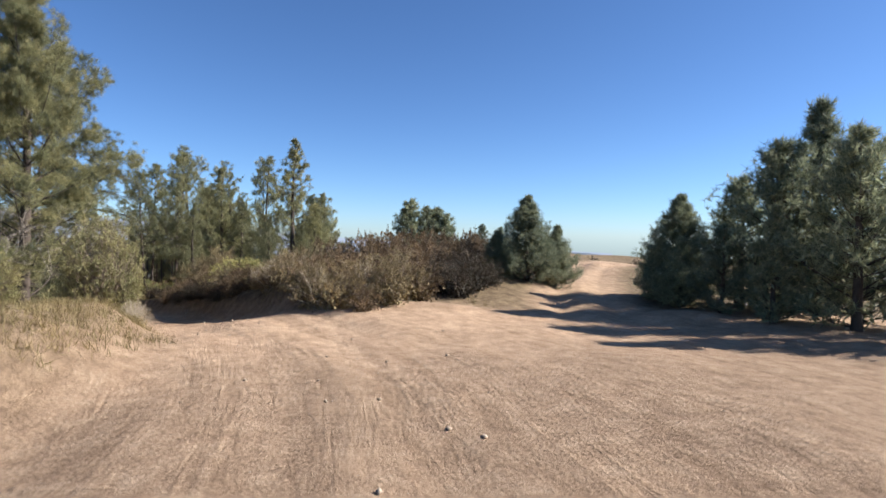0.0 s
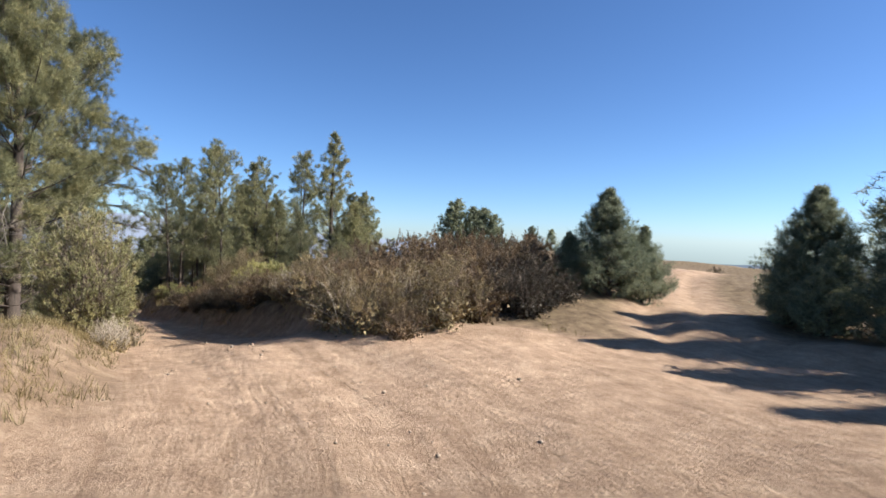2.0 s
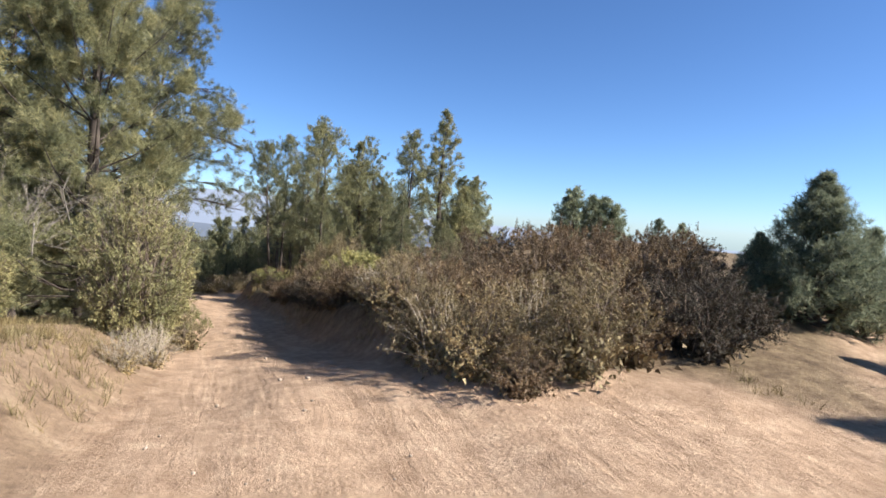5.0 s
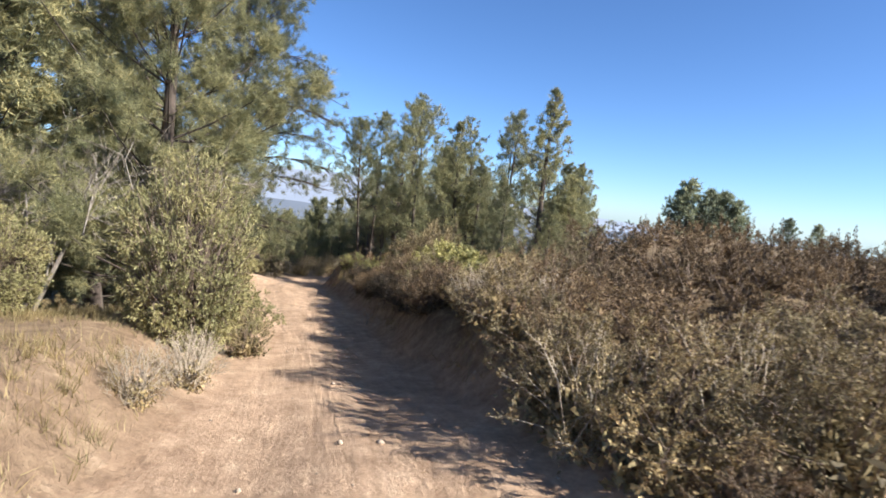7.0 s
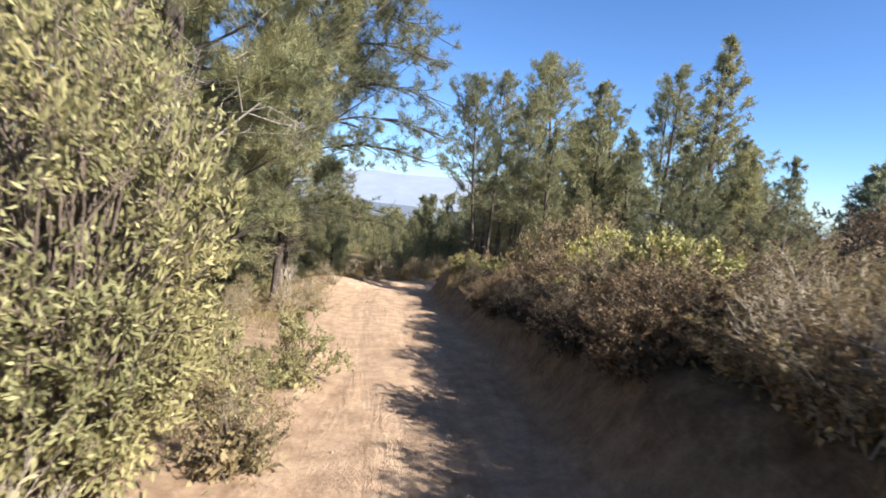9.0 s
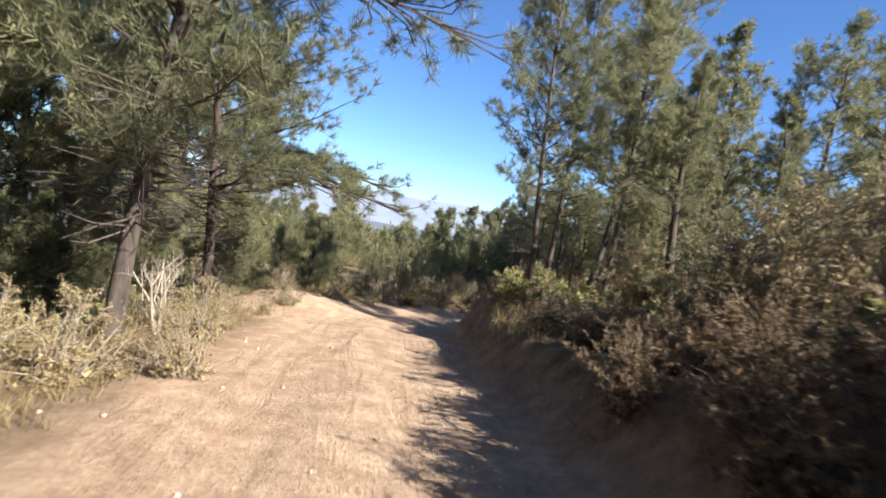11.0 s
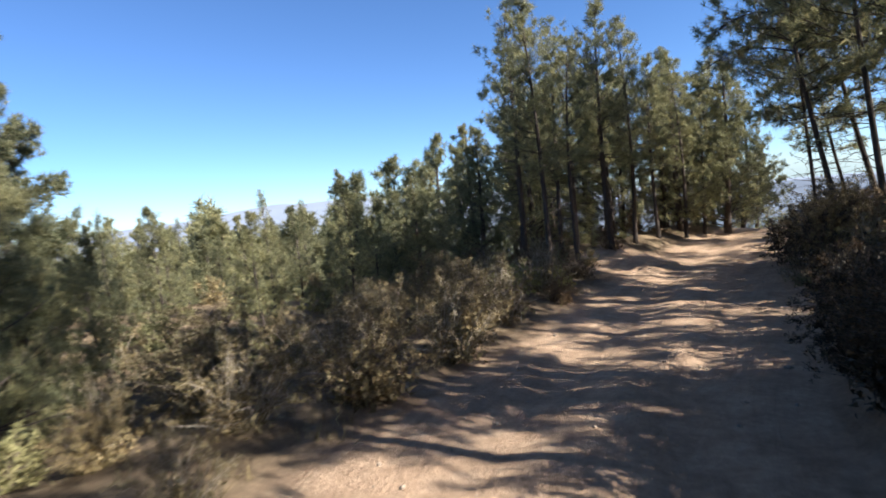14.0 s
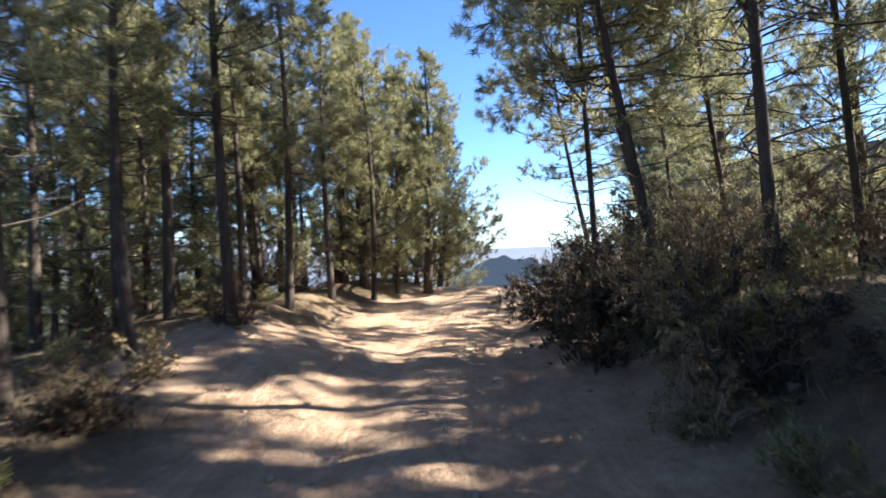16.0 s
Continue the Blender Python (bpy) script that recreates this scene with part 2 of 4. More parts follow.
def land(x, y, rough=True):
    """The ground's height, and how much of it is bare track, at arrays of x and y."""
    x, y = np.atleast_1d(np.asarray(x, float)), np.atleast_1d(np.asarray(y, float))
    z, track, lane = np.zeros(len(x)), np.zeros(len(x)), np.zeros((len(x), 3))
    for a in range(0, len(x), 20000):
        px, py = x[a:a + 20000], y[a:a + 20000]
        d2 = (px[:, None] - ROAD_P[None, :, 0]) ** 2 + (py[:, None] - ROAD_P[None, :, 1]) ** 2
        near = d2.argmin(1)
        soft = np.exp(-(d2 - d2.min(1)[:, None]) / (2.0 + 0.12 * d2.min(1)[:, None]))
        soft /= soft.sum(1)[:, None]
        base, s = soft @ ROAD_P[:, 2], soft @ ROAD_S
        rel = np.stack([px, py], 1) - ROAD_P[near, :2]
        side = rel[:, 0] * ROAD_D[near, 1] - rel[:, 1] * ROAD_D[near, 0]
        off = np.sqrt(d2.min(1))
        right = smooth(-0.8, 0.8, side)
        knot = [np.interp(s, SIDES[:, 0], SIDES[:, k]) for k in range(5)]
        edge = 1.9 + 0.25 * lattice(px, py, 2.2, 3)
        up = smooth(edge, edge + 1.7 - 0.7 * right * smooth(20, 26, s) * smooth(72, 64, s), off)
        bank = (1 - right) * knot[1] + right * knot[3]
        slope = (1 - right) * knot[2] + right * knot[4]
        out = np.clip(off - 3.6, 0, None)
        local = base + bank * up + slope * 45 * (1 - np.exp(-out / 45))
        # the clearing at the start, the brushy plateau, and the track that climbs the rise beyond
        clear = smooth(16.5, 12.0, py) * smooth(-7.5, -4.5, px)
        local = local * (1 - clear) + clear * (-0.78 - 0.22 * smooth(3, 11, py))
        shelf = smooth(3.2, 5.5, off) * right * smooth(46, 40, s) * smooth(11, 14, py)
        local = local * (1 - shelf) + shelf * (-0.95 + 0.95 * smooth(13, 23, py))
        rise = smooth(1.5, 5.5, px) * smooth(12, 15, py)
        local = local * (1 - rise) + rise * (-1.0 + 1.05 * smooth(14, 38, py) - 0.9 * smooth(8, 26, px) * smooth(14, 26, py))
        ruts = -0.055 * (np.exp(-((off - 0.85) / 0.28) ** 2)) + 0.03 * np.exp(-(off / 0.35) ** 2)
        local += ruts + 0.10 * up * lattice(px, py, 1.9, 5) + 0.22 * up * lattice(px, py, 5.5, 6)
        climb = px - 4.9 - 0.10 * (py - 14) - 0.012 * (py - 14) ** 2
        local += (0.05 * np.exp(-(climb / 0.4) ** 2) - 0.09 * np.exp(-((np.abs(climb) - 0.9) / 0.35) ** 2)) * smooth(11, 14, py) * smooth(70, 50, py)
        # a hump of bare earth outside the bend
        local += 0.38 * np.exp(-((px + 27.6) ** 2 / 1.6 + (py - 50.9) ** 2 / 4.0))
        local += 0.40 * np.exp(-((px + 26.3) ** 2 + (py - 31.2) ** 2) / 3.0)
        if rough:
            local += 0.020 * lattice(px, py, 0.55, 7) + 0.035 * lattice(px, py, 1.3, 8)
        far = np.maximum(smooth(45, 200, off), smooth(6, 70, off) * smooth(76, 88, s))
        plain = -70 - 90 * smooth(200, 2500, off)
        crest = smooth(-14 + 5.5 * smooth(45, 62, py), -7 + 0.4 * smooth(45, 62, py), px) * smooth(30, 40, py) * smooth(98, 84, py) * smooth(60, 35, px)
        z[a:a + 20000] = (local * (1 - far) + plain * far) * (1 - crest) + crest * (-0.4 - 1.2 * smooth(7, 26, px) + 0.4 * lattice(px, py, 9, 12))
        bare = 1 - smooth(edge - 0.1, edge + 0.9, off)
        bare = np.maximum(bare, clear * smooth(15.5, 13.0, py + 0.6 * lattice(px, py, 1.7, 9)))
        bare = np.maximum(bare, 0.9 * smooth(2.6, 1.2, np.abs(px - 4.9 - 0.10 * (py - 14) - 0.012 * (py - 14) ** 2 )) * smooth(10, 13, py) * smooth(80, 40, py))
        bare = np.maximum(bare, 0.55 * (1 - right) * smooth(6.5, 2.6, off) * smooth(12, 22, s) * smooth(56, 48, s))
        bare = np.maximum(bare, smooth(3.4, 1.8, np.hypot(px + 24.6, py - 30.4)))
        bare = np.maximum(bare, smooth(2.6, 1.4, np.hypot(px + 27.2, py - 50.6)))
        track[a:a + 20000] = bare
        lane[a:a + 20000, 0], lane[a:a + 20000, 1], lane[a:a + 20000, 2] = side, s, bare * smooth(25, 31, s)
    return z, track, lane


def level(x, y):
    return float(land(x, y, False)[0][0])


def spaced(lo, hi, step, ends, growth=1.16):
    mid = list(np.arange(lo, hi, step))
    for sign, edge in ((1, ends[1]), (-1, ends[0])):
        w = step
        side = [mid[-1] if sign > 0 else mid[0]]
        while sign * side[-1] < sign * edge:
            w *= growth
            side.append(side[-1] + sign * w)
        mid = mid + side[1:] if sign > 0 else side[:0:-1] + mid
    return np.array(mid)


def mesh_from(name, verts, faces, mat, smoothed=False):
    me = bpy.data.meshes.new(name)
    verts, faces = np.asarray(verts, np.float32), np.asarray(faces, np.int32)
    k = faces.shape[1]
    me.vertices.add(len(verts))
    me.vertices.foreach_set("co", verts.ravel())
    me.loops.add(faces.size)
    me.loops.foreach_set("vertex_index", faces.ravel())
    me.polygons.add(len(faces))
    me.polygons.foreach_set("loop_start", np.arange(0, faces.size, k, dtype=np.int32))
    if smoothed:
        me.polygons.foreach_set("use_smooth", np.ones(len(faces), bool))
    me.update(calc_edges=True)
    me.materials.append(mat)
    return me


gx, gy = spaced(-36, 14, 0.30, (-4200, 4200)), spaced(-8, 62, 0.30, (-4200, 4200))
GX, GY = np.meshgrid(gx, gy)
gz, gt, gl = land(GX.ravel(), GY.ravel())
idx = np.arange(GX.size).reshape(GX.shape)
quads = np.stack([idx[:-1, :-1], idx[:-1, 1:], idx[1:, 1:], idx[1:, :-1]], -1).reshape(-1, 4)
ground_mesh = mesh_from("ground", np.stack([GX.ravel(), GY.ravel(), gz], 1), quads, SAND, True)
# ground beyond 190 m glows in a painted haze blue instead of earth
PAINTED_HAZE, haze_nt, haze_b = material("painted_glowing_haze", 1.0, 0, 0.0)
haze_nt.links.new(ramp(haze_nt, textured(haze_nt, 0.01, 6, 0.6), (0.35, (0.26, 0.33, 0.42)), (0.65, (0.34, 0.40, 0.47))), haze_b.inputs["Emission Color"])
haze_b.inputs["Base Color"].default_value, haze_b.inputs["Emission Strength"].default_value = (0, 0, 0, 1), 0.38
ground_mesh.materials.append(PAINTED_HAZE)
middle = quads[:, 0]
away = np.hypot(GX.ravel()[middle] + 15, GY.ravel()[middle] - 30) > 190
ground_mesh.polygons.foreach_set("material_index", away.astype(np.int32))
ground_mesh.attributes.new("track", "FLOAT", "POINT").data.foreach_set("value", gt.astype(np.float32))
ground_mesh.attributes.new("lane", "FLOAT_VECTOR", "POINT").data.foreach_set("vector", gl.astype(np.float32).ravel())
ground = tagged(new("ground", ground_mesh), "sandy hilltop earth with a rutted orange dirt track", "ground", kind="structure")


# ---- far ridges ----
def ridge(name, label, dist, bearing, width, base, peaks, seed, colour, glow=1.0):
    """A far range of hills: a band of slopes, with distance haze painted as glow. bearing: degrees to the left of +y.
    """
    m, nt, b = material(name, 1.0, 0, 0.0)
    # haze goes into the colour, which is emitted and takes no sunlight
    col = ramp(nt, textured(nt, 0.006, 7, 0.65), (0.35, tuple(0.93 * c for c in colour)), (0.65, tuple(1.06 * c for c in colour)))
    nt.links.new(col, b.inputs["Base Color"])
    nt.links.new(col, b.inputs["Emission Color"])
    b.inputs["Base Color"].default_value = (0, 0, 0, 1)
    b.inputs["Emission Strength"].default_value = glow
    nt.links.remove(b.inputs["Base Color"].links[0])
    n, rows = 160, 9
    verts, rng = [], np.random.RandomState(seed)
    phase = rng.rand(6) * 6.28
    for r in range(rows):
        for i in range(n):
            u = i / (n - 1)
            a = radians(bearing + width * (0.5 - u))
            top = np.interp(u, [p[0] for p in peaks], [p[1] for p in peaks])
            top += 0.06 * top * sum(math.sin(phase[k] + u * 14 * 1.7 ** k) / 1.5 ** k for k in range(6))
            f = r / (rows - 1)
            dd = dist * (1 + 0.25 * f)
            verts.append((-math.sin(a) * dd, math.cos(a) * dd, base + top * f ** 0.8))
    ids = np.arange(n * rows).reshape(rows, n)
    faces = np.stack([ids[:-1, :-1], ids[:-1, 1:], ids[1:, 1:], ids[1:, :-1]], -1).reshape(-1, 4)
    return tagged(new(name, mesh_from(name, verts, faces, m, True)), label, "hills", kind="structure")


ridge("backdrop_mountain", "mountain range far beyond the valley, painted pale blue with haze", 3300, 38, 110, -170,
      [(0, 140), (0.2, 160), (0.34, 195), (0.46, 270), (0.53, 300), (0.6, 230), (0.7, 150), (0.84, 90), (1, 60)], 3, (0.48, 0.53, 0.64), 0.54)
ridge("backdrop_valley", "valley floor below the hills, its haze painted on", 1500, 20, 170, -190, [(0, 120), (0.3, 135), (0.6, 130), (1, 140)], 8, (0.34, 0.38, 0.46), 0.42)
ridge("backdrop_hill", "wooded hill beyond the road, painted dark blue with haze", 210, -18, 40, -52, [(0, 28), (0.1, 36), (0.2, 41), (0.28, 40), (0.38, 22), (1, 6)], 5, (0.050, 0.070, 0.100), 0.42)


# ---- plants ----
def tubes(paths, sides=4):
    """Verts and faces of tapered tubes. paths: lists of (point, radius)."""
    verts, faces = [], []
    for path in paths:
        start = len(verts)
        for k, (p, r) in enumerate(path):
            q = path[min(k + 1, len(path) - 1)][0] - path[max(k - 1, 0)][0]
            q = q / (np.linalg.norm(q) + 1e-9)
            a = np.cross(q, (0.3, 0.9, 0.2) if abs(q[1]) < 0.8 else (1, 0, 0))
            a /= np.linalg.norm(a)
            b = np.cross(q, a)
            for i in range(sides):
                w = 2 * math.pi * i / sides
                verts.append(p + r * (math.cos(w) * a + math.sin(w) * b))
        for k in range(len(path) - 1):
            for i in range(sides):
                o, n = start + k * sides, start + (k + 1) * sides
                faces.append((o + i, o + (i + 1) % sides, n + (i + 1) % sides, n + i))
    return np.array(verts), np.array(faces)


def unit(v):
    return v / (np.linalg.norm(v, axis=-1, keepdims=True) + 1e-9)


def needles(rng, places, ways, count, length, width, spread=0.75, brush=0.0):
    """Tufts of needles: thin triangles that fan out round each way, set along a shoot of the length brush."""
    n = len(places)
    p, w = np.repeat(places, count, 0), np.repeat(ways, count, 0)
    d = unit(w + spread * rng.normal(size=(n * count, 3)))
    p = p + w * brush * rng.uniform(-0.5, 1, (n * count, 1))
    ln = length * rng.uniform(0.65, 1.15, (n * count, 1))
    across = unit(np.cross(d, rng.normal(size=(n * count, 3)))) * width * 0.5
    root = p + d * 0.01
    verts = np.stack([root - across, root + across, root + d * ln], 1).reshape(-1, 3)
    return verts, np.arange(len(verts)).reshape(-1, 3)


def blades(rng, places, ways, length, width, simple=False):
    """Single leaves: narrow rhombs."""
    n = len(places)
    d = unit(ways + 0.7 * rng.normal(size=(n, 3)))
    ln = length * rng.uniform(0.6, 1.3, (n, 1))
    across = unit(np.cross(d, rng.normal(size=(n, 3)))) * width * 0.5
    mid = places + d * ln * 0.45
    if simple:
        verts = np.stack([places - across, places + across, places + d * ln], 1).reshape(-1, 3)
        return verts, np.arange(len(verts)).reshape(-1, 3)
    verts = np.stack([places, mid + across, places + d * ln, mid - across], 1).reshape(-1, 3)
    return verts, np.arange(len(verts)).reshape(-1, 4)


def part(name, mesh, parent, label=""):
    ob = new(name, mesh)
    ob.parent = parent
    return tagged(ob, label)


def pine(seed, h, bare=0.12, spread=0.24, lean=0.0, tufts=1.0, count=13, length=0.20, width=0.014, needle=None, top_round=0.75, dead=0.0, gaps=0.1, trunk_r=0.0, twigs=0.3, lean_way=None, boughs=(), close=0.6, low=0.62, fan=0.8, brush=0.06, inner=2.2, uneven=0.35):
    """A pine at the origin, h metres high: trunk, branches, crown. bare: share of the trunk with no living branches."""
    rng = np.random.RandomState(seed)
    tree = new("pine_tree")
    r0 = trunk_r or 0.016 * h + 0.03
    bend = rng.normal(size=2) * 0.03 * h
    turn = rng.uniform(0, 6.28) if lean_way is None else radians(lean_way)

    def axis(f):
        return np.array([bend[0] * math.sin(f * 3.0) + lean * h * f * math.cos(turn), bend[1] * math.sin(f * 2.3) + lean * h * f * math.sin(turn), h * f])

    trunk = [(axis(f) - (np.array([0, 0, 0.35]) if f == 0 else 0), r0 * (1 - f) ** 0.85 * (1.25 if f == 0 else 1) + 0.008) for f in np.linspace(0, 0.99, 12)]
    limbs, places, ways, deep, along = [], [], [], [], []
    z = bare
    while z < 0.985:
        u = (z - bare) / (1 - bare)
        for _ in range(rng.randint(4, 7)):
            if rng.rand() < gaps:
                continue
            a = rng.uniform(0, 6.28)
            L = h * spread * ((1 - u) ** top_round * (low + (1 - low) * min(1, u * 3.5)) + 0.035) * rng.uniform(1 - uneven, 1 + 0.57 * uneven)
            rise = radians(6 + 52 * u ** 1.1 + rng.normal() * 11)
            out = np.array([math.cos(a) * math.cos(rise), math.sin(a) * math.cos(rise), math.sin(rise)])
            start = axis(z + rng.uniform(-0.01, 0.01))
            lift = rng.uniform(0.15, 0.45) * L
            at = lambda k: start + out * L * k + np.array([0, 0, lift * k * k])  # noqa: E731
            limbs.append([(at(k), (0.009 + 0.008 * L) * (1 - 0.8 * k)) for k in ((0, 0.35, 0.7, 1) if twigs else (0, 1))])
            side = unit(np.cross(out, (0, 0, 1)))
            for _ in range(int(inner * (0.7 + L))):
                k = rng.uniform(0.12, 0.8)
                deep.append(at(k) + side * rng.normal() * 0.16 * L * (1.1 - k) + np.array([0, 0, rng.uniform(-0.06, 0.06) * L]))
                along.append(unit(out + 0.9 * rng.normal(size=3)))
            n = max(2, int(round(tufts * (3 + 5.5 * L))))
            shoots = []
            for _ in range(max(2, int(2.5 + 2.4 * L))):
                k = 1 - 0.72 * rng.rand() ** 1.4
                sway = rng.uniform(-1, 1) * 0.42 * L * (1.15 - k)
                tip = at(k) + side * sway + np.array([0, 0, rng.uniform(-0.02, 0.12) * L])
                if twigs and abs(sway) > 0.08 * L:
                    limbs.append([(at(max(0.1, k - 0.18)), 0.009), (tip, 0.004)])
                shoots.append((tip, sway))
            for j in range(n):
                tip, sway = shoots[j % len(shoots)]
                places.append(tip + rng.normal(size=3) * (0.04 + 0.045 * min(L, 2.0)))
                ways.append(unit(0.75 * out + side * np.sign(sway) * 0.4 + np.array([0, 0, 0.55]) + 0.35 * rng.normal(size=3)))
        z += (0.40 + 0.20 * rng.rand()) / h * (1 if h > 4 else close)
    for f, a, L in boughs:
        start, out = axis(f), np.array([math.cos(radians(a)), math.sin(radians(a)), 0.05])
        side = unit(np.cross(out, (0, 0, 1)))
        at = lambda k: start + out * L * k + side * 0.25 * math.sin(4 * k) + np.array([0, 0, 0.5 * math.sin(2.6 * k) - 0.35 * k])  # noqa: E731
        limbs.append([(at(k), 0.035 * (1 - 0.8 * k)) for k in (0, 0.25, 0.5, 0.75, 1)])
        for _ in range(27):
            k = rng.uniform(0.35, 1.0)
            tip = at(k) + side * rng.normal() * 0.55 + out * rng.uniform(0, 0.4) + np.array([0, 0, rng.uniform(-0.42, 0.18)])
            limbs.append([(at(max(0.1, k - 0.1)), 0.012), (0.5 * (at(k) + tip), 0.010), (tip, 0.008)])
            for _ in range(3):
                places.append(tip + 0.07 * rng.normal(size=3))
                ways.append(unit(tip - at(k) + 0.4 * out + np.array([0, 0, 0.2]) + 0.3 * rng.normal(size=3)))
    for _ in range(int(dead)):
        k, a = rng.uniform(0.12, bare + 0.05), rng.uniform(0, 6.28)
        L = rng.uniform(0.3, 1.1)
        start, out = axis(k), np.array([math.cos(a), math.sin(a), rng.uniform(-0.25, 0.3)])
        mid = start + out * L * 0.55 + np.array([0, 0, rng.uniform(-0.1, 0.1)])
        limbs.append([(start, 0.016), (mid, 0.010), (start + out * L + 0.15 * rng.normal(size=3), 0.004)])
        limbs.append([(mid, 0.007), (mid + out * 0.3 * L + 0.2 * rng.normal(size=3), 0.003)])
    v, f = tubes([trunk], 9)
    w, g = tubes(limbs, 3)
    part("trunk", mesh_from("trunk", v, f, BARK, True), tree)
    part("branchwork", mesh_from("branchwork", w, g, BARK, True), tree)
    v, f = needles(rng, np.array(places), np.array(ways), count, length, width, fan, brush)
    if deep:
        w, g = needles(rng, np.array(deep), np.array(along), 5, 0.24, 0.045, 1.0, 0.08)
        v, f = np.concatenate([v, w]), np.concatenate([f, g + len(v)])
    part("crown", mesh_from("crown", v, f, needle or NEEDLE), tree)
    return tree


def bush(seed, w, h, leaf, wood, leaves=2600, leaf_len=0.05, leaf_w=0.02, stems=26, name="bush", twiggy=1.0, simple=True, inner=9, lowest=12, dome=False):
    """A many-stemmed shrub, w metres across and h high, at the origin. dome: round, with its leaves on the outside."""
    rng = np.random.RandomState(seed)
    shrub = new(name)
    limbs, places, ways, deep = [], [], [], []
    lump = rng.normal(size=(5, 3)) * (0.30 * w, 0.30 * w, 0.2 * h)
    for _ in range(stems):
        a, e = rng.uniform(0, 6.28), radians(rng.uniform(lowest, 88))
        reach = rng.uniform(0.75, 1.08)
        tip = np.array([math.cos(a) * math.cos(e) * w * 0.5, math.sin(a) * math.cos(e) * w * 0.5, max(0.04 * h, h * (0.12 + 0.88 * math.sin(e)))]) * reach
        if dome:
            e = math.asin(rng.uniform(-0.8, 1))
            tip = np.array([math.cos(a) * math.cos(e) * w * 0.5, math.sin(a) * math.cos(e) * w * 0.5, h * (0.5 + 0.5 * math.sin(e))]) * rng.uniform(0.90, 1.03)
        tip += (0.10 if dome else 0.22) * lump[rng.randint(5)]
        root = np.array([*(rng.normal(size=2) * 0.07 * w), -0.12])
        mid = root * 0.45 + tip * 0.55 + np.array([0, 0, 0.10 * h]) + rng.normal(size=3) * 0.05 * h
        limbs.append([(root, 0.012), (mid, 0.008), (tip, 0.003)])
        for _ in range(inner):
            k = rng.uniform(0.10, 0.66)
            deep.append(root * (1 - k) + (0.5 * mid + 0.5 * tip) * k + rng.normal(size=3) * (0.07 * w, 0.07 * w, 0.04 * h))
        for _ in range(int(7 * twiggy)):
            k = rng.uniform(0.25, 1)
            p = (root * (1 - k) + mid * k) if rng.rand() < (0.1 if dome else 0.38) else (mid * (1 - k) + tip * k)
            q = p + unit(unit(tip - mid) + 0.8 * rng.normal(size=3)) * rng.uniform(0.10, 0.26) * (0.9 if dome else 0.8 * h)
            q[2] = max(q[2], 0.02)
            limbs.append([(p, 0.005), (q, 0.002)])
            m = max(1, int(leaves / (stems * 7 * twiggy)))
            k = rng.uniform(0.15, 1.05, (m, 1))
            places.append(p * (1 - k) + q * k + 0.025 * rng.normal(size=(m, 3)))
            ways.append(np.repeat(unit(q - p)[None], m, 0) + (0, 0, 0.25))
    v, f = tubes(limbs, 3)
    part("wood", mesh_from("wood", v, f, wood), shrub)
    if leaves:
        v, f = blades(rng, np.concatenate(places), np.concatenate(ways), leaf_len, leaf_w, simple)
        if deep and simple:
            g, e = blades(rng, np.array(deep), rng.normal(size=(len(deep), 3)), 0.060 * w, 0.034 * w, True)
            v, f = np.concatenate([v, g]), np.concatenate([f, e + len(v)])
        elif deep:
            g, e = blades(rng, np.array(deep), rng.normal(size=(len(deep), 3)), 0.036 * w, 0.014 * w)
            v, f = np.concatenate([v, g]), np.concatenate([f, e + len(v)])
        part("foliage", mesh_from("foliage", v, f, leaf), shrub)
    return shrub


def bare_tree(seed, h, wood, spread=0.5, forks=5):
    """A leafless tree or dead sapling at the origin: one mesh of limbs that fork three times."""
    rng = np.random.RandomState(seed)
    tree, limbs = new("dead_tree"), []

    def grow(start, way, length, r, depth):
        mid = start + way * length * 0.5 + rng.normal(size=3) * 0.06 * length
        end = start + unit(way + 0.15 * rng.normal(size=3)) * length
        limbs.append([(start, r), (mid, r * 0.75), (end, r * 0.45)])
        if depth == 0:
            return
        for _ in range(forks):
            k = rng.uniform(0.35, 1)
            p = start * (1 - k) + end * k
            grow(p, unit(way * 0.7 + spread * rng.normal(size=3) + np.array([0, 0, 0.25])), length * rng.uniform(0.35, 0.62), r * 0.42, depth - 1)

    for _ in range(3):
        grow(np.array([*(0.08 * rng.normal(size=2)), -0.2]), unit(np.array([*(0.22 * rng.normal(size=2)), 1.0])), h * 0.62, 0.010 * h + 0.01, 3)
    v, f = tubes(limbs, 4)
    part("wood", mesh_from("wood", v, f, wood), tree)
    return tree


def put_copies(source, spots, label, category, group, rng, sink=0.05):
    """Copies of the kinds, one at each spot. spots: (x, y, size) or (x, y, size, extra height)."""
    for x, y, size, *more in spots:
        kind = source[rng.randint(len(source))] if isinstance(source, list) else source
        z = level(x, y) - sink
        stretch = more[0] if more else 1.0
        m = pose(x, y, z, 0, 0, rng.uniform(0, 360))
        ob = copy_thing(kind, m)
        ob.scale = (size, size, size * stretch)
        tagged(ob, label, category, group)


def discard(sources):
    for ob in sources:
        for o in (*ob.children_recursive, ob):
            bpy.data.objects.remove(o)


rng = np.random.RandomState(11)

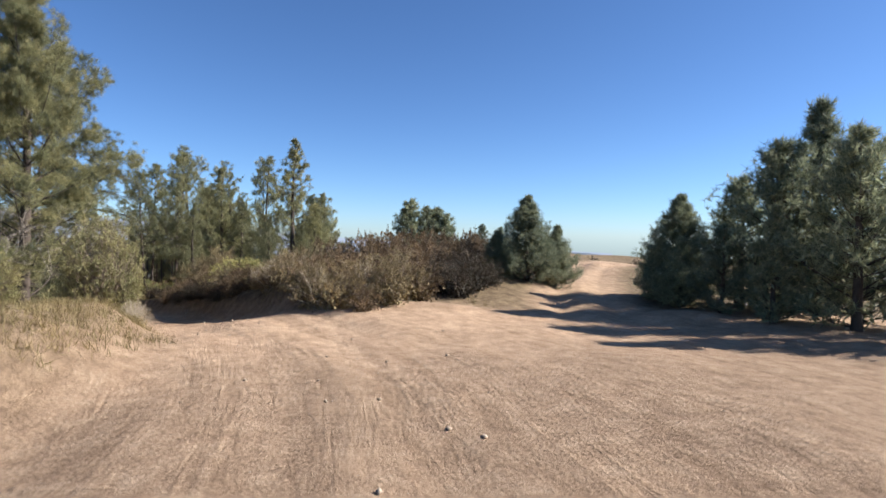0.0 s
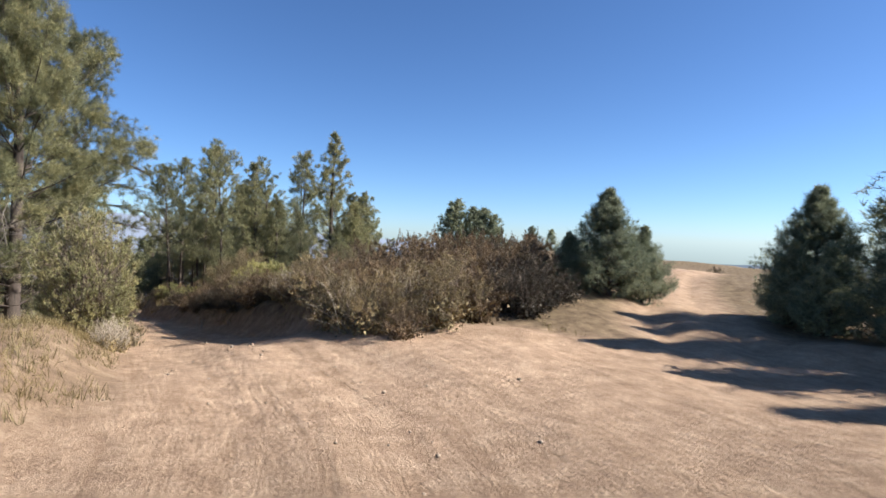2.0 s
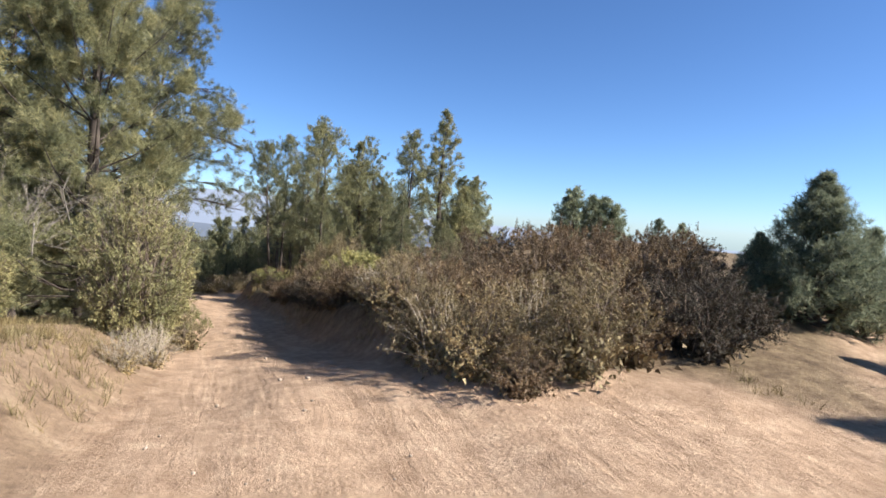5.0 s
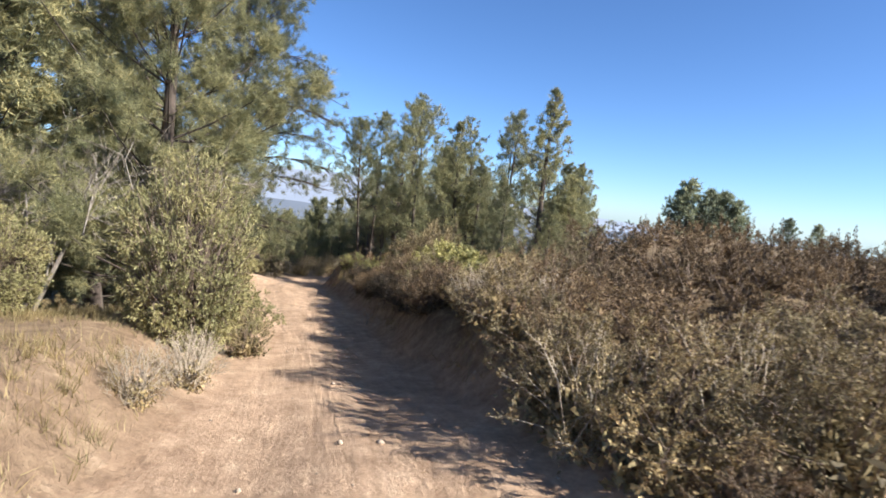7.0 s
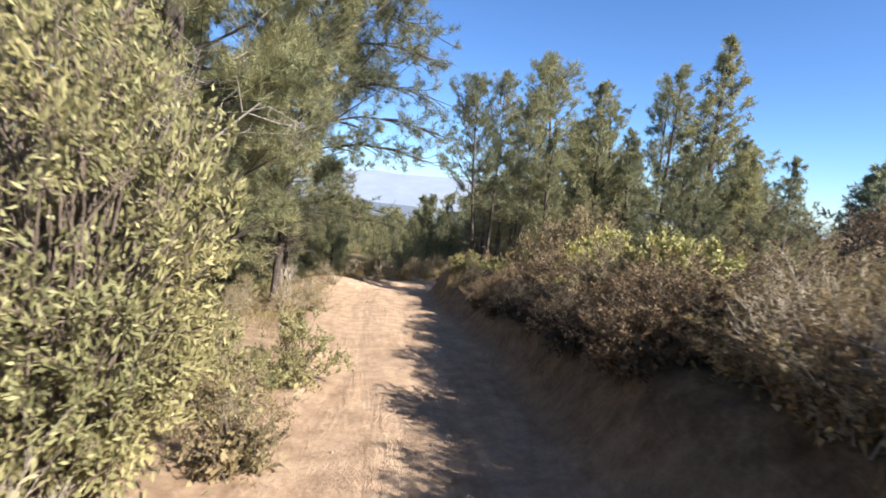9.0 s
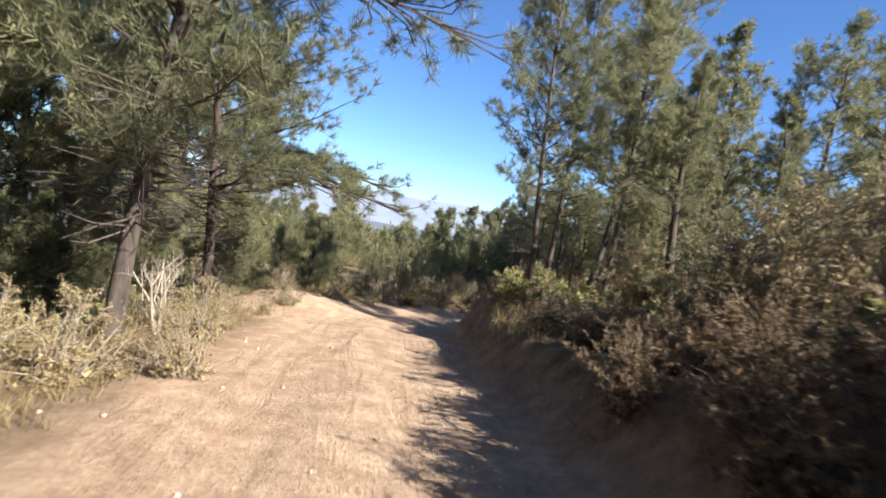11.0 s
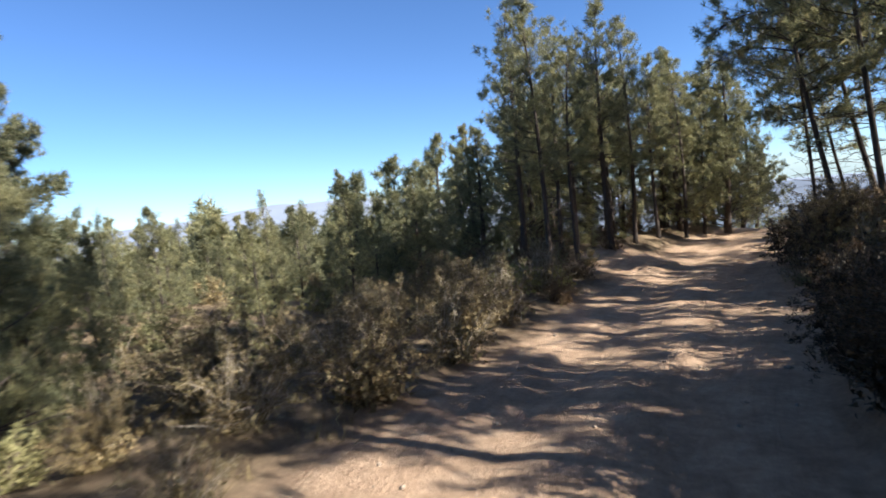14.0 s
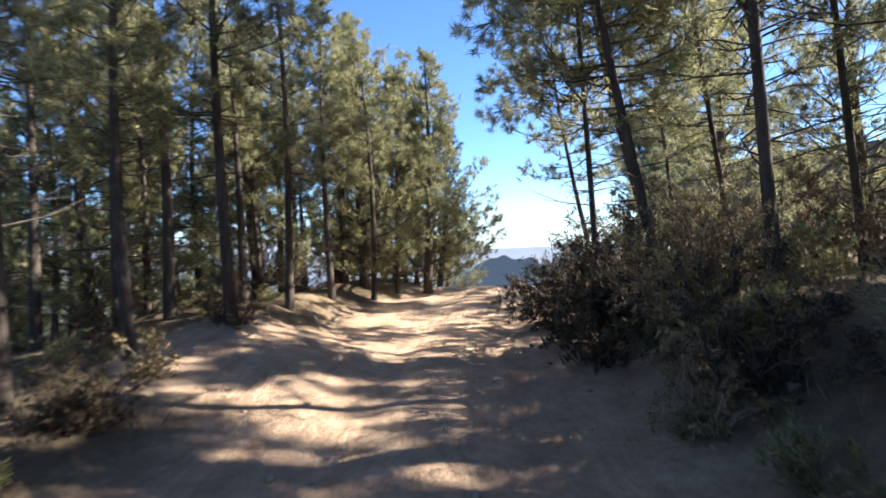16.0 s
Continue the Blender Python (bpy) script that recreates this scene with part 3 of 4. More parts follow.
# ---- pines ----
# the kinds, each one metre-true at its own height
BIG = [pine(101, 10, 0.10, 0.36, 0.0, 3.8, 18, 0.20, 0.022, fan=1.3, brush=0.09, gaps=0.06, top_round=0.55, dead=6),
       pine(102, 10, 0.06, 0.34, 0.02, 3.6, 18, 0.20, 0.022, fan=1.3, brush=0.09, gaps=0.10, top_round=0.5, dead=20)]
ROADSIDE = pine(105, 10, 0.08, 0.37, 0.0, 5.0, 44, 0.21, 0.0085, fan=1.3, brush=0.09, gaps=0.05, top_round=0.72, dead=14, inner=0.4, low=0.8)
NEAR = [pine(103, 10, 0.20, 0.35, 0.17, 4.2, 34, 0.20, 0.0095, fan=1.3, brush=0.09, gaps=0.06, top_round=0.42, dead=110, trunk_r=0.10, low=0.5, inner=0, lean_way=35,
             boughs=((0.36, 35, 3.4), (0.42, 22, 3.7), (0.50, 34, 3.7), (0.58, 14, 3.3), (0.66, 40, 3.1), (0.74, 26, 2.6))),
        pine(104, 10, 0.26, 0.36, 0.03, 2.8, 36, 0.20, 0.0085, gaps=0.12, top_round=0.5, dead=80, trunk_r=0.10, inner=0,
             boughs=((0.27, 24, 3.9), (0.31, 40, 3.6), (0.29, 4, 3.4), (0.34, 60, 3.2), (0.31, 46, 2.6), (0.32, 55, 2.8)))]
MID = [pine(161, 9, 0.30, 0.25, 0.03, 1.9, 30, 0.20, 0.0125, fan=1.3, brush=0.09, gaps=0.14, top_round=0.5, dead=16, trunk_r=0.085),
       pine(162, 9, 0.36, 0.27, 0.05, 1.9, 30, 0.20, 0.0125, fan=1.3, brush=0.09, gaps=0.16, top_round=0.5, dead=18, trunk_r=0.09)]
TALL = [pine(111, 10, 0.06, 0.28, 0.01, 1.8, 22, 0.21, 0.022, fan=1.3, brush=0.09, gaps=0.08, top_round=0.80, dead=6, low=0.9, inner=1.0),
        pine(112, 10, 0.10, 0.31, 0.02, 1.7, 22, 0.21, 0.022, fan=1.3, brush=0.09, gaps=0.12, top_round=0.75, dead=8, low=0.85, inner=1.0),
        pine(113, 10, 0.04, 0.33, 0.0, 1.8, 22, 0.21, 0.022, fan=1.3, brush=0.09, gaps=0.06, top_round=0.88, dead=5, low=0.95, inner=1.0)]
YOUNG = [pine(121, 4, 0.02, 0.34, 0.0, 2.8, 11, 0.19, 0.018, NEEDLE_DARK, 0.85, close=0.42),
         pine(122, 4, 0.02, 0.43, 0.0, 2.6, 11, 0.19, 0.018, NEEDLE_DARK, 0.75, close=0.46)]
DENSE = pine(123, 4, 0.015, 0.44, 0.0, 3.4, 12, 0.15, 0.014, NEEDLE_DARK, 0.95, close=0.24, fan=1.3, brush=0.09, low=1.05, gaps=0.02, inner=5, uneven=0.12)
CLUMP = pine(124, 4, 0.02, 0.40, 0.0, 1.8, 8, 0.24, 0.040, NEEDLE_DARK, 0.7, close=0.6)
SAPLING = [pine(171, 4, 0.04, 0.40, 0.0, 3.4, 24, 0.15, 0.0085, None, 0.65, close=0.45, inner=0), pine(172, 4, 0.03, 0.34, 0.0, 3.4, 24, 0.15, 0.0085, None, 0.75, close=0.45, inner=0)]
WOOD = [pine(131, 9, 0.40, 0.18, 0.03, 1.3, 24, 0.21, 0.018, fan=1.4, brush=0.09, gaps=0.16, top_round=0.5, dead=24, trunk_r=0.10, inner=0.3),
        pine(132, 9, 0.48, 0.20, 0.06, 1.3, 24, 0.21, 0.018, fan=1.4, brush=0.09, gaps=0.22, top_round=0.45, dead=28, trunk_r=0.11, inner=0.3),
        pine(133, 9, 0.34, 0.17, 0.02, 1.3, 24, 0.21, 0.018, fan=1.4, brush=0.09, gaps=0.16, top_round=0.55, dead=22, trunk_r=0.09, inner=0.3)]
LEANING = [pine(151, 9, 0.36, 0.25, 0.16, 1.4, 24, 0.21, 0.016, fan=1.3, brush=0.09, gaps=0.16, top_round=0.45, dead=26, trunk_r=0.075, lean_way=180, boughs=((0.55, 190, 2.2), (0.66, 172, 2.0))),
           pine(152, 9, 0.40, 0.24, 0.10, 1.4, 24, 0.21, 0.016, fan=1.3, brush=0.09, gaps=0.20, top_round=0.45, dead=28, trunk_r=0.062, lean_way=200)]
FAR = [pine(141, 14, 0.06, 0.19, 0.0, 0.62, 14, 0.22, 0.040, trunk_r=0.11, top_round=0.92, twigs=0, fan=1.3, brush=0.45, inner=0), pine(142, 14, 0.06, 0.20, 0.01, 0.55, 14, 0.22, 0.040, trunk_r=0.11, top_round=0.85, twigs=0, fan=1.3, brush=0.45, inner=0),
       pine(144, 14, 0.06, 0.15, 0.0, 0.66, 14, 0.22, 0.040, trunk_r=0.11, top_round=0.8, gaps=0.2, twigs=0, fan=1.3, brush=0.5, inner=0)]
LUSH = [pine(147, 12, 0.03, 0.25, 0.0, 3.4, 26, 0.24, 0.026, fan=1.3, brush=0.12, gaps=0.04, top_round=0.72, low=0.95, inner=1.5, trunk_r=0.15),
        pine(148, 12, 0.05, 0.30, 0.01, 3.2, 26, 0.24, 0.026, fan=1.3, brush=0.12, gaps=0.06, top_round=0.62, low=0.9, inner=1.5, trunk_r=0.15, dead=8)]
SLOPE = [pine(145, 9, 0.03, 0.24, 0.0, 1.3, 18, 0.21, 0.030, trunk_r=0.09, top_round=0.8, twigs=0, fan=1.3, brush=0.15, inner=0.8, gaps=0.08),
         pine(146, 9, 0.03, 0.28, 0.01, 1.2, 18, 0.21, 0.030, trunk_r=0.09, top_round=0.7, twigs=0, fan=1.3, brush=0.15, inner=0.8, gaps=0.12)]
SPECK = pine(143, 14, 0.12, 0.16, 0.0, 0.26, 9, 0.22, 0.055, top_round=0.7, twigs=0, fan=1.3, brush=0.7, inner=0)


def stand(kinds, native, spots, label, group, turn=180):
    """Trees at (x, y, height of the top above the world's zero)."""
    for x, y, top, *k in spots:
        z = level(x, y)
        kind = kinds[k[0] if k else rng.randint(len(kinds))]
        s = (top - z) / native
        ob = copy_thing(kind, pose(x, y, z - 0.05, 0, 0, rng.uniform(-turn, turn)))
        w = s * rng.uniform(0.92, 1.12)
        ob.scale = (w, w, s)
        tagged(ob, label, "pine tree", group)


stand(BIG, 10, [(-24.5, 21.5, 9.0, 1), (-21.0, 14.5, 9.0, 0), (-29.0, 24.0, 5.5, 1)],
      "large spreading pine with olive-grey needles beside the track", "roadside pines")
stand(LUSH, 12, [(-50.0, 44.5, 7.9, 0), (-38.5, 33.6, 7.5, 1), (-36.5, 30.4, 6.0, 1), (-30.5, 25.6, 6.5, 1), (-27.0, 19.5, 8.0, 0)], "tall pine with golden-green needles on the slope beside the bend", "roadside pines")
stand([ROADSIDE], 10, [(-16.9, 18.0, 10.8, 0)], "large spreading pine with olive-grey needles beside the track", "roadside pines")
stand(NEAR, 10, [(-21.7, 24.2, 9.6, 0), (-25.9, 28.1, 6.8, 1)], "large pine with dead lower twigs whose boughs hang over the track", "roadside pines", 2)
stand(MID, 9, [(-19.9, 33.0, 5.0, 1), (-20.9, 35.6, 5.8, 0), (-20.6, 38.0, 6.9, 1), (-18.7, 34.6, 4.4, 0)], "forked pine with a bare lower trunk above the leafy shrubs", "pines above the brush")
stand(TALL, 10, [(-13.4, 46.1, 9.5, 0), (-17.5, 40.4, 6.5, 2),
                 # the last four spots are low pines added to throw shade on the bank
                 (-14.0, 62, 6.1, 2), (-12.6, 50, 5.0, 1), (-16.2, 40, 4.0, 0), (-13.0, 57, 5.2, 1), (-12.0, 47.5, 4.2, 2), (-8.4, 28.6, 2.0, 2), (-10.5, 29.5, 2.2, 0), (-11.3, 31.5, 2.6, 2), (-16.8, 33.6, 3.2, 0)],
      "slender pine with grey-green needles above the brush", "pines above the brush")
stand(WOOD, 9, [(-19.9, 47.8, 7.3, 1), (-16.6, 47.5, 8.2, 2), (-15.3, 44.0, 7.5, 0), (-20.9, 41.1, 7.6, 1)], "slender pine with grey-green needles above the brush", "pines above the brush")
stand(TALL, 10, [(-40, 64.2, 0.9, 0), (-37.9, 61.2, 0.2, 2), (-43.2, 64.4, 0.3, 2), (-48, 67, -0.7, 0), (-35.2, 57.5, 0.6, 2), (-33.8, 54.6, 0.1, 2), (-45.5, 70, 0.1, 1), (-37.5, 56.0, -1.4, 2), (-52, 70, -1.2, 0)],
      "rounded pine with grey-green needles at the edge of the drop", "pines by the drop")
stand(SAPLING, 4, [(-32.6, 33.0, -1.4, 0), (-34.0, 30.6, -0.6, 1), (-24.8, 24.4, -0.9, 1), (-25.4, 25.6, -1.6, 1), (-33.0, 37.0, -2.0, 0), (-35.6, 38.6, -1.5, 1)],
      "bushy olive-green young pine beside the bend", "young pines")
stand([DENSE], 4, [(3.7, 19.4, 3.1, 0), (2.2, 19.1, 1.65, 0), (5.0, 20.2, 1.9, 0), (2.6, 18.9, 0.9, 0)], "young dense pine at the edge of the clearing", "young pines")
stand([DENSE], 4, [(9.2, 17.0, 3.05, 0), (8.1, 16.4, 1.5, 0), (8.4, 15.2, 1.5, 0)], "dense dark pine casting shade over the clearing", "pines by the clearing")
stand(YOUNG, 4, [ (11.9, 13.4, 5.7, 0), (13.6, 14.0, 4.6, 1), (10.5, 13.0, 4.4, 1), (14.5, 11, 5.2, 0), (11.2, 10.6, 4.4, 1), (12.6, 8.4, 5.0, 0),
                 (8.9, 13.4, 1.9, 1), (9.4, 11.4, 2.4, 0), (10.6, 15.6, 3.6, 1)],
      "dense dark pine casting shade over the clearing", "pines by the clearing")
stand([CLUMP], 4, [(-5.2, 86, 6.6, 0), (-6.2, 86.5, 5.2, 0), (-2.6, 87, 5.4, 0), (-0.9, 88, 5.2, 0), (0.6, 87, 4.4, 0), (6.5, 88, 3.0, 0), (9.5, 87, 2.6, 0)], "distant dark pine on the rise", "distant pines")

# ---- brush ----
BROWN = [bush(201, 2.5, 1.5, LEAF_BROWN, TWIG, 8500, 0.049, 0.022, 44, name="brush_shrub", twiggy=1.2, inner=30), bush(202, 2.8, 1.3, LEAF_BROWN, TWIG, 8500, 0.049, 0.022, 44, name="brush_shrub", twiggy=1.2, inner=30)]
DARK = [bush(207, 2.5, 1.5, LEAF_DARK_SHADED, TWIG, 9000, 0.050, 0.021, 40, name="brush_shrub", twiggy=1.2, inner=30)]
BACK = [bush(205, 2.8, 1.6, LEAF_BROWN, TWIG, 5200, 0.066, 0.024, 22, name="brush_shrub", twiggy=0.8), bush(206, 2.8, 1.5, LEAF_DARK_SHADED, TWIG, 5200, 0.066, 0.024, 22, name="brush_shrub", twiggy=0.8)]
TAN = [bush(211, 2.3, 1.6, LEAF_TAN, TWIG, 8500, 0.045, 0.020, 38, name="brush_shrub", inner=26), bush(212, 2.0, 1.3, LEAF_TAN, TWIG_PALE, 6000, 0.042, 0.016, 40, name="brush_shrub")]
OLIVE = [bush(221, 2.1, 2.4, LEAF_OLIVE, TWIG, 40000, 0.068, 0.017, name="olive_shrub", stems=420, simple=False, twiggy=0.7, inner=14, dome=True), bush(222, 2.3, 1.6, LEAF_OLIVE, TWIG, 7000, 0.066, 0.030, 40, name="olive_shrub")]
LEAFY = [bush(223, 2.2, 1.4, LEAF_YELLOW, TWIG, 5200, 0.085, 0.038, 34, name="leafy_shrub", twiggy=0.8), bush(224, 2.0, 1.2, LEAF_YELLOW, TWIG_PALE, 4200, 0.085, 0.038, 30, name="leafy_shrub", twiggy=0.8)]
SCRUB = [bush(231, 2.2, 1.1, LEAF_TAN, TWIG_PALE, 1900, 0.10, 0.034, 18, name="dry_shrub"), bush(232, 2.0, 0.9, LEAF_OLIVE, TWIG, 1700, 0.10, 0.036, 16, name="dry_shrub")]
DRY = [bush(241, 1.8, 1.2, LEAF_TAN, TWIG_PALE, 900, 0.05, 0.014, 60, name="dry_shrub", twiggy=1.4)]


def inside(x, y, poly):
    hit, j = False, len(poly) - 1
    for i in range(len(poly)):
        (xi, yi), (xj, yj) = poly[i], poly[j]
        if (yi > y) != (yj > y) and x < (xj - xi) * (y - yi) / (yj - yi) + xi:
            hit = not hit
        j = i
    return hit


def scatter(poly, apart, sizes, keep=2.6):
    """Spots inside a polygon, about so far apart, off the road."""
    xs, ys = [p[0] for p in poly], [p[1] for p in poly]
    spots = []
    for _ in range(3000):
        x, y = rng.uniform(min(xs), max(xs)), rng.uniform(min(ys), max(ys))
        if not inside(x, y, poly) or np.hypot(ROAD_P[:, 0] - x, ROAD_P[:, 1] - y).min() < keep:
            continue
        if all((x - a) ** 2 + (y - b) ** 2 > apart ** 2 for a, b, *_ in spots):
            spots.append((x, y, rng.uniform(*sizes)))
    return spots


def front(x, y):
    """Whether a spot lies in the rows of brush next to the track or the clearing."""
    return np.hypot(ROAD_P[:, 0] - x, ROAD_P[:, 1] - y).min() < 6.5 or y < 17


def beside(lo, hi, step, off, sizes, shake=0.25):
    """Spots along the right bank, between two places along the road, about off metres from its middle."""
    spots = []
    for s in np.arange(lo, hi, step):
        i = int((s + rng.uniform(-0.4, 0.4) * step) / 0.4)
        d = off + rng.uniform(-shake, shake)
        spots.append((ROAD_P[i, 0] + ROAD_D[i, 1] * d, ROAD_P[i, 1] - ROAD_D[i, 0] * d, rng.uniform(*sizes)))
    return spots


NEAR_BRUSH = [(-6.2, 14.6), (-3.6, 13.2), (-1.5, 13.7), (-0.5, 15.3), (1.2, 18.2), (1.5, 24), (-2, 30), (-9, 31), (-13.5, 27.5), (-12.6, 23.6), (-9.6, 19.0)]
bank_brush = [s for s in scatter(NEAR_BRUSH, 1.5, (0.70, 1.02), 3.2) if front(*s[:2])]
put_copies(BROWN + BROWN[:1] + TAN, [s for s in bank_brush if s[0] < -0.9], "dense brown dry brush on the bank", "shrub", "brush on the bank", rng)
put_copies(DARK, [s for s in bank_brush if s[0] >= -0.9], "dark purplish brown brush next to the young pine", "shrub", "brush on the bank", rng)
put_copies(BACK[:1], [s for s in scatter(NEAR_BRUSH, 1.3, (0.75, 1.02), 3.2) if not front(*s[:2])], "dense brown dry brush on the bank", "shrub", "brush on the bank", rng)
put_copies(BACK[:1] + BACK, scatter([(1.5, 24), (-2, 30), (-9, 31), (-13.5, 30), (-15, 40), (-10, 48), (4, 48), (3, 30)], 2.7, (0.9, 1.3)),
           "dark brown brush on the plateau", "shrub", "brush on the plateau", rng)
put_copies(TAN, [(-1.3, 14.0, 1.05), (-2.4, 13.2, 1.05), (-3.8, 13.0, 1.0), (-5.4, 15.3, 0.8), (-6.8, 17.6, 0.8)],
           "twiggy tan brush with dry leaves beside the track", "shrub", "tan brush", rng)
put_copies(BROWN + TAN[:1], beside(33.5, 42.5, 0.85, 3.0, (0.45, 0.6)), "brown brush hanging over the cut bank", "shrub", "brush on the bank", rng)
# dark leaves mixed in stand for the shade on the bank face
put_copies(DARK + BROWN[:1], beside(42.5, 52, 0.8, 2.75, (0.45, 0.62)) + beside(42, 53, 1.0, 3.6, (0.55, 0.68)), "brown brush over the cut bank, some of it darkened for shade", "shrub", "brush on the bank", rng)
# row added to shade the bank edge, part of it darkened in colour
put_copies(DARK + BROWN[:1], beside(52, 61, 0.8, 3.3, (0.36, 0.5)), "low brush added on the edge of the bank, partly darkened for shade", "shrub", "brush on the bank", rng)
put_copies(TAN[:1], [(-3.1, 12.5, 0.85), (-1.6, 12.9, 0.9), (-4.2, 13.6, 0.8)], "tan brush beside the track", "shrub", "brush on the bank", rng)
put_copies(BROWN, [(-10.6, 23.2, 0.78), (-9.7, 22.0, 0.8), (-11.7, 24.9, 0.75), (-8.9, 20.9, 0.8), (-12.6, 26.2, 0.7), (-9.0, 24.2, 0.8), (-10.3, 25.9, 0.8), (-7.8, 22.4, 0.8), (-11.6, 27.5, 0.8), (-8.0, 19.6, 0.75)], "dense brown dry brush beside the track", "shrub", "brush on the bank", rng)
# dark plants, with some of the pine's shade in their leaf colour
put_copies(DARK, [(0.9, 16.6, 0.85), (1.2, 17.8, 0.9), (0.6, 15.5, 0.8), (0.8, 19.5, 1.0), (1.9, 17.4, 0.6), (-0.1, 16.2, 0.9)], "dark brown brush shaded by the young pine, leaf colour darkened too", "shrub", "brush on the bank", rng)
put_copies(TAN[1:], [(-19.5, 22.9, 0.7), (-19.3, 24.0, 0.6), (-20.6, 22.4, 0.8), (-18.6, 20.6, 0.6), (-21.4, 25.4, 0.7), (-22.6, 26.4, 0.45), (-23.6, 27.3, 0.5), (-24.3, 28.6, 0.45), (-25.2, 29.9, 0.5), (-26.4, 30.6, 0.6), (-27.4, 31.6, 0.6), (-28.3, 29.9, 0.7), (-23.0, 25.2, 0.5)], "dry tan scrub at the foot of the pine", "shrub", "scrub below the pines", rng)
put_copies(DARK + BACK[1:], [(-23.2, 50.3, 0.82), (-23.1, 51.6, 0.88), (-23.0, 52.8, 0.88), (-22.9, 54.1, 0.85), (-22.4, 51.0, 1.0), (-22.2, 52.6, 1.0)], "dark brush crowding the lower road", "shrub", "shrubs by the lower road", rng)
put_copies(TAN, [(-23.4, 47.7, 0.6), (-22.8, 48.5, 0.85), (-22.4, 49.5, 0.9), (-22.4, 46.6, 0.6), (-22.0, 55.5, 0.9)],
           "sunlit tan shrub on the bank beside the lower road", "shrub", "shrubs by the lower road", rng)
put_copies(DRY, [(-6.2, 16.9, 0.85), (-7.2, 18.3, 0.8), (-4.9, 15.6, 0.7), (-9.6, 13.0, 0.7), (-8.9, 11.6, 0.6), (-10.4, 13.9, 0.6)],
           "leafless pale dry shrub on the bank", "shrub", "dry shrubs", rng)
put_copies(OLIVE[:1], [(-11.55, 14.6, 1.14, 1.36), (-13.8, 12.4, 0.85)], "large leafy olive shrub on the sandy bank", "shrub", "olive shrubs", rng)
put_copies(TAN[:1], [(-11.3, 16.0, 0.6)], "low tan shrub at the foot of the olive shrub", "shrub", "tan brush", rng)
put_copies(OLIVE[1:], [(-12.7, 16.8, 0.75), (-13.5, 18.3, 0.7)], "low olive shrub on the sandy bank", "shrub", "olive shrubs", rng)
put_copies(LEAFY, [(-10.1, 23.7, 0.95, 1.1), (-11.1, 25.3, 0.9, 1.1), (-9.2, 22.4, 0.95, 1.1), (-12.1, 26.5, 0.9, 1.1), (-8.4, 21.2, 0.95, 1.1), (-12.9, 26.0, 0.5), (-11.3, 23.4, 0.5), (-10.0, 25.0, 1.05, 1.1), (-9.6, 23.0, 0.9, 1.2), (-11.9, 24.7, 0.75, 1.25), (-12.4, 26.0, 0.75, 1.25), (-13.0, 27.4, 0.7, 1.2), (-11.4, 25.9, 0.95, 1.3), (-11.2, 25.0, 0.9, 1.25), (-12.2, 27.0, 0.95, 1.3),
                   (-13.6, 26.9, 0.5), (-15.9, 29.6, 0.6), (-17.0, 30.6, 0.75), (-17.9, 31.3, 0.7), (-18.9, 31.6, 0.8), (-19.7, 31.8, 0.55), (-9.8, 28, 1.0), (-7, 30, 0.9), (-14.4, 33.2, 1.0), (-15.6, 34.5, 0.9)],
           "yellow-green leafy shrub on top of the bank", "shrub", "leafy shrubs", rng)
put_copies(TAN[:1], [(-13.7, 27.9, 1.0, 1.3), (-14.4, 29.3, 1.0, 1.3), (-15.3, 31.0, 1.0, 1.2), (-13.0, 29.0, 1.2, 1.3), (-14.0, 31.0, 1.2, 1.3), (-17.2, 33.0, 0.9, 1.2), (-12.6, 27.6, 1.1, 1.3)],
           "tall rusty brown brush on top of the bank", "shrub", "tall brush on the bank", rng)
put_copies(BACK + SCRUB, scatter([(-14.5, 33.5), (-18.5, 35.2), (-21.5, 38), (-14, 39), (-12, 33)], 1.8, (0.6, 0.95), 3.4), "brown brush under the pines", "shrub", "brush under the pines", rng)
put_copies(TAN + TAN[1:], [(x, y, s * (0.5 if y < 37.5 else 0.95)) for x, y, s in scatter([(-26.0, 32.5), (-27.6, 36), (-28.6, 41), (-28.4, 46.3), (-32.5, 47.5), (-32.5, 35), (-29, 31)], 1.25, (0.7, 1.05), 2.4)],
           "dry brown brush at the edge of the drop", "shrub", "brush by the drop", rng)
put_copies(BACK, scatter([(-24.6, 41), (-22.9, 37), (-21.0, 35.5), (-18, 36), (-17, 40), (-19, 58), (-22.0, 58), (-22.9, 48)], 1.5, (0.5, 0.8), 2.5), "brown brush on the shaded bank", "shrub", "brush on the shaded bank", rng)
# the shade on this side is put into the leaf colour
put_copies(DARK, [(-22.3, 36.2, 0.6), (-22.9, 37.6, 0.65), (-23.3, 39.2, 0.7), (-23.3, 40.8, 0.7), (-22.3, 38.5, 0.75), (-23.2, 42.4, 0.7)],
           "dense brown brush crowding the shaded side of the track, leaves darkened for shade", "shrub", "brush on the shaded bank", rng)
put_copies(SCRUB, scatter([(-16.5, 20), (-21.5, 25.5), (-25.5, 29), (-31, 29), (-31, 20), (-18, 15)], 2.6, (0.5, 0.8), 3.6), "dry tan scrub below the pines", "shrub", "scrub below the pines", rng)

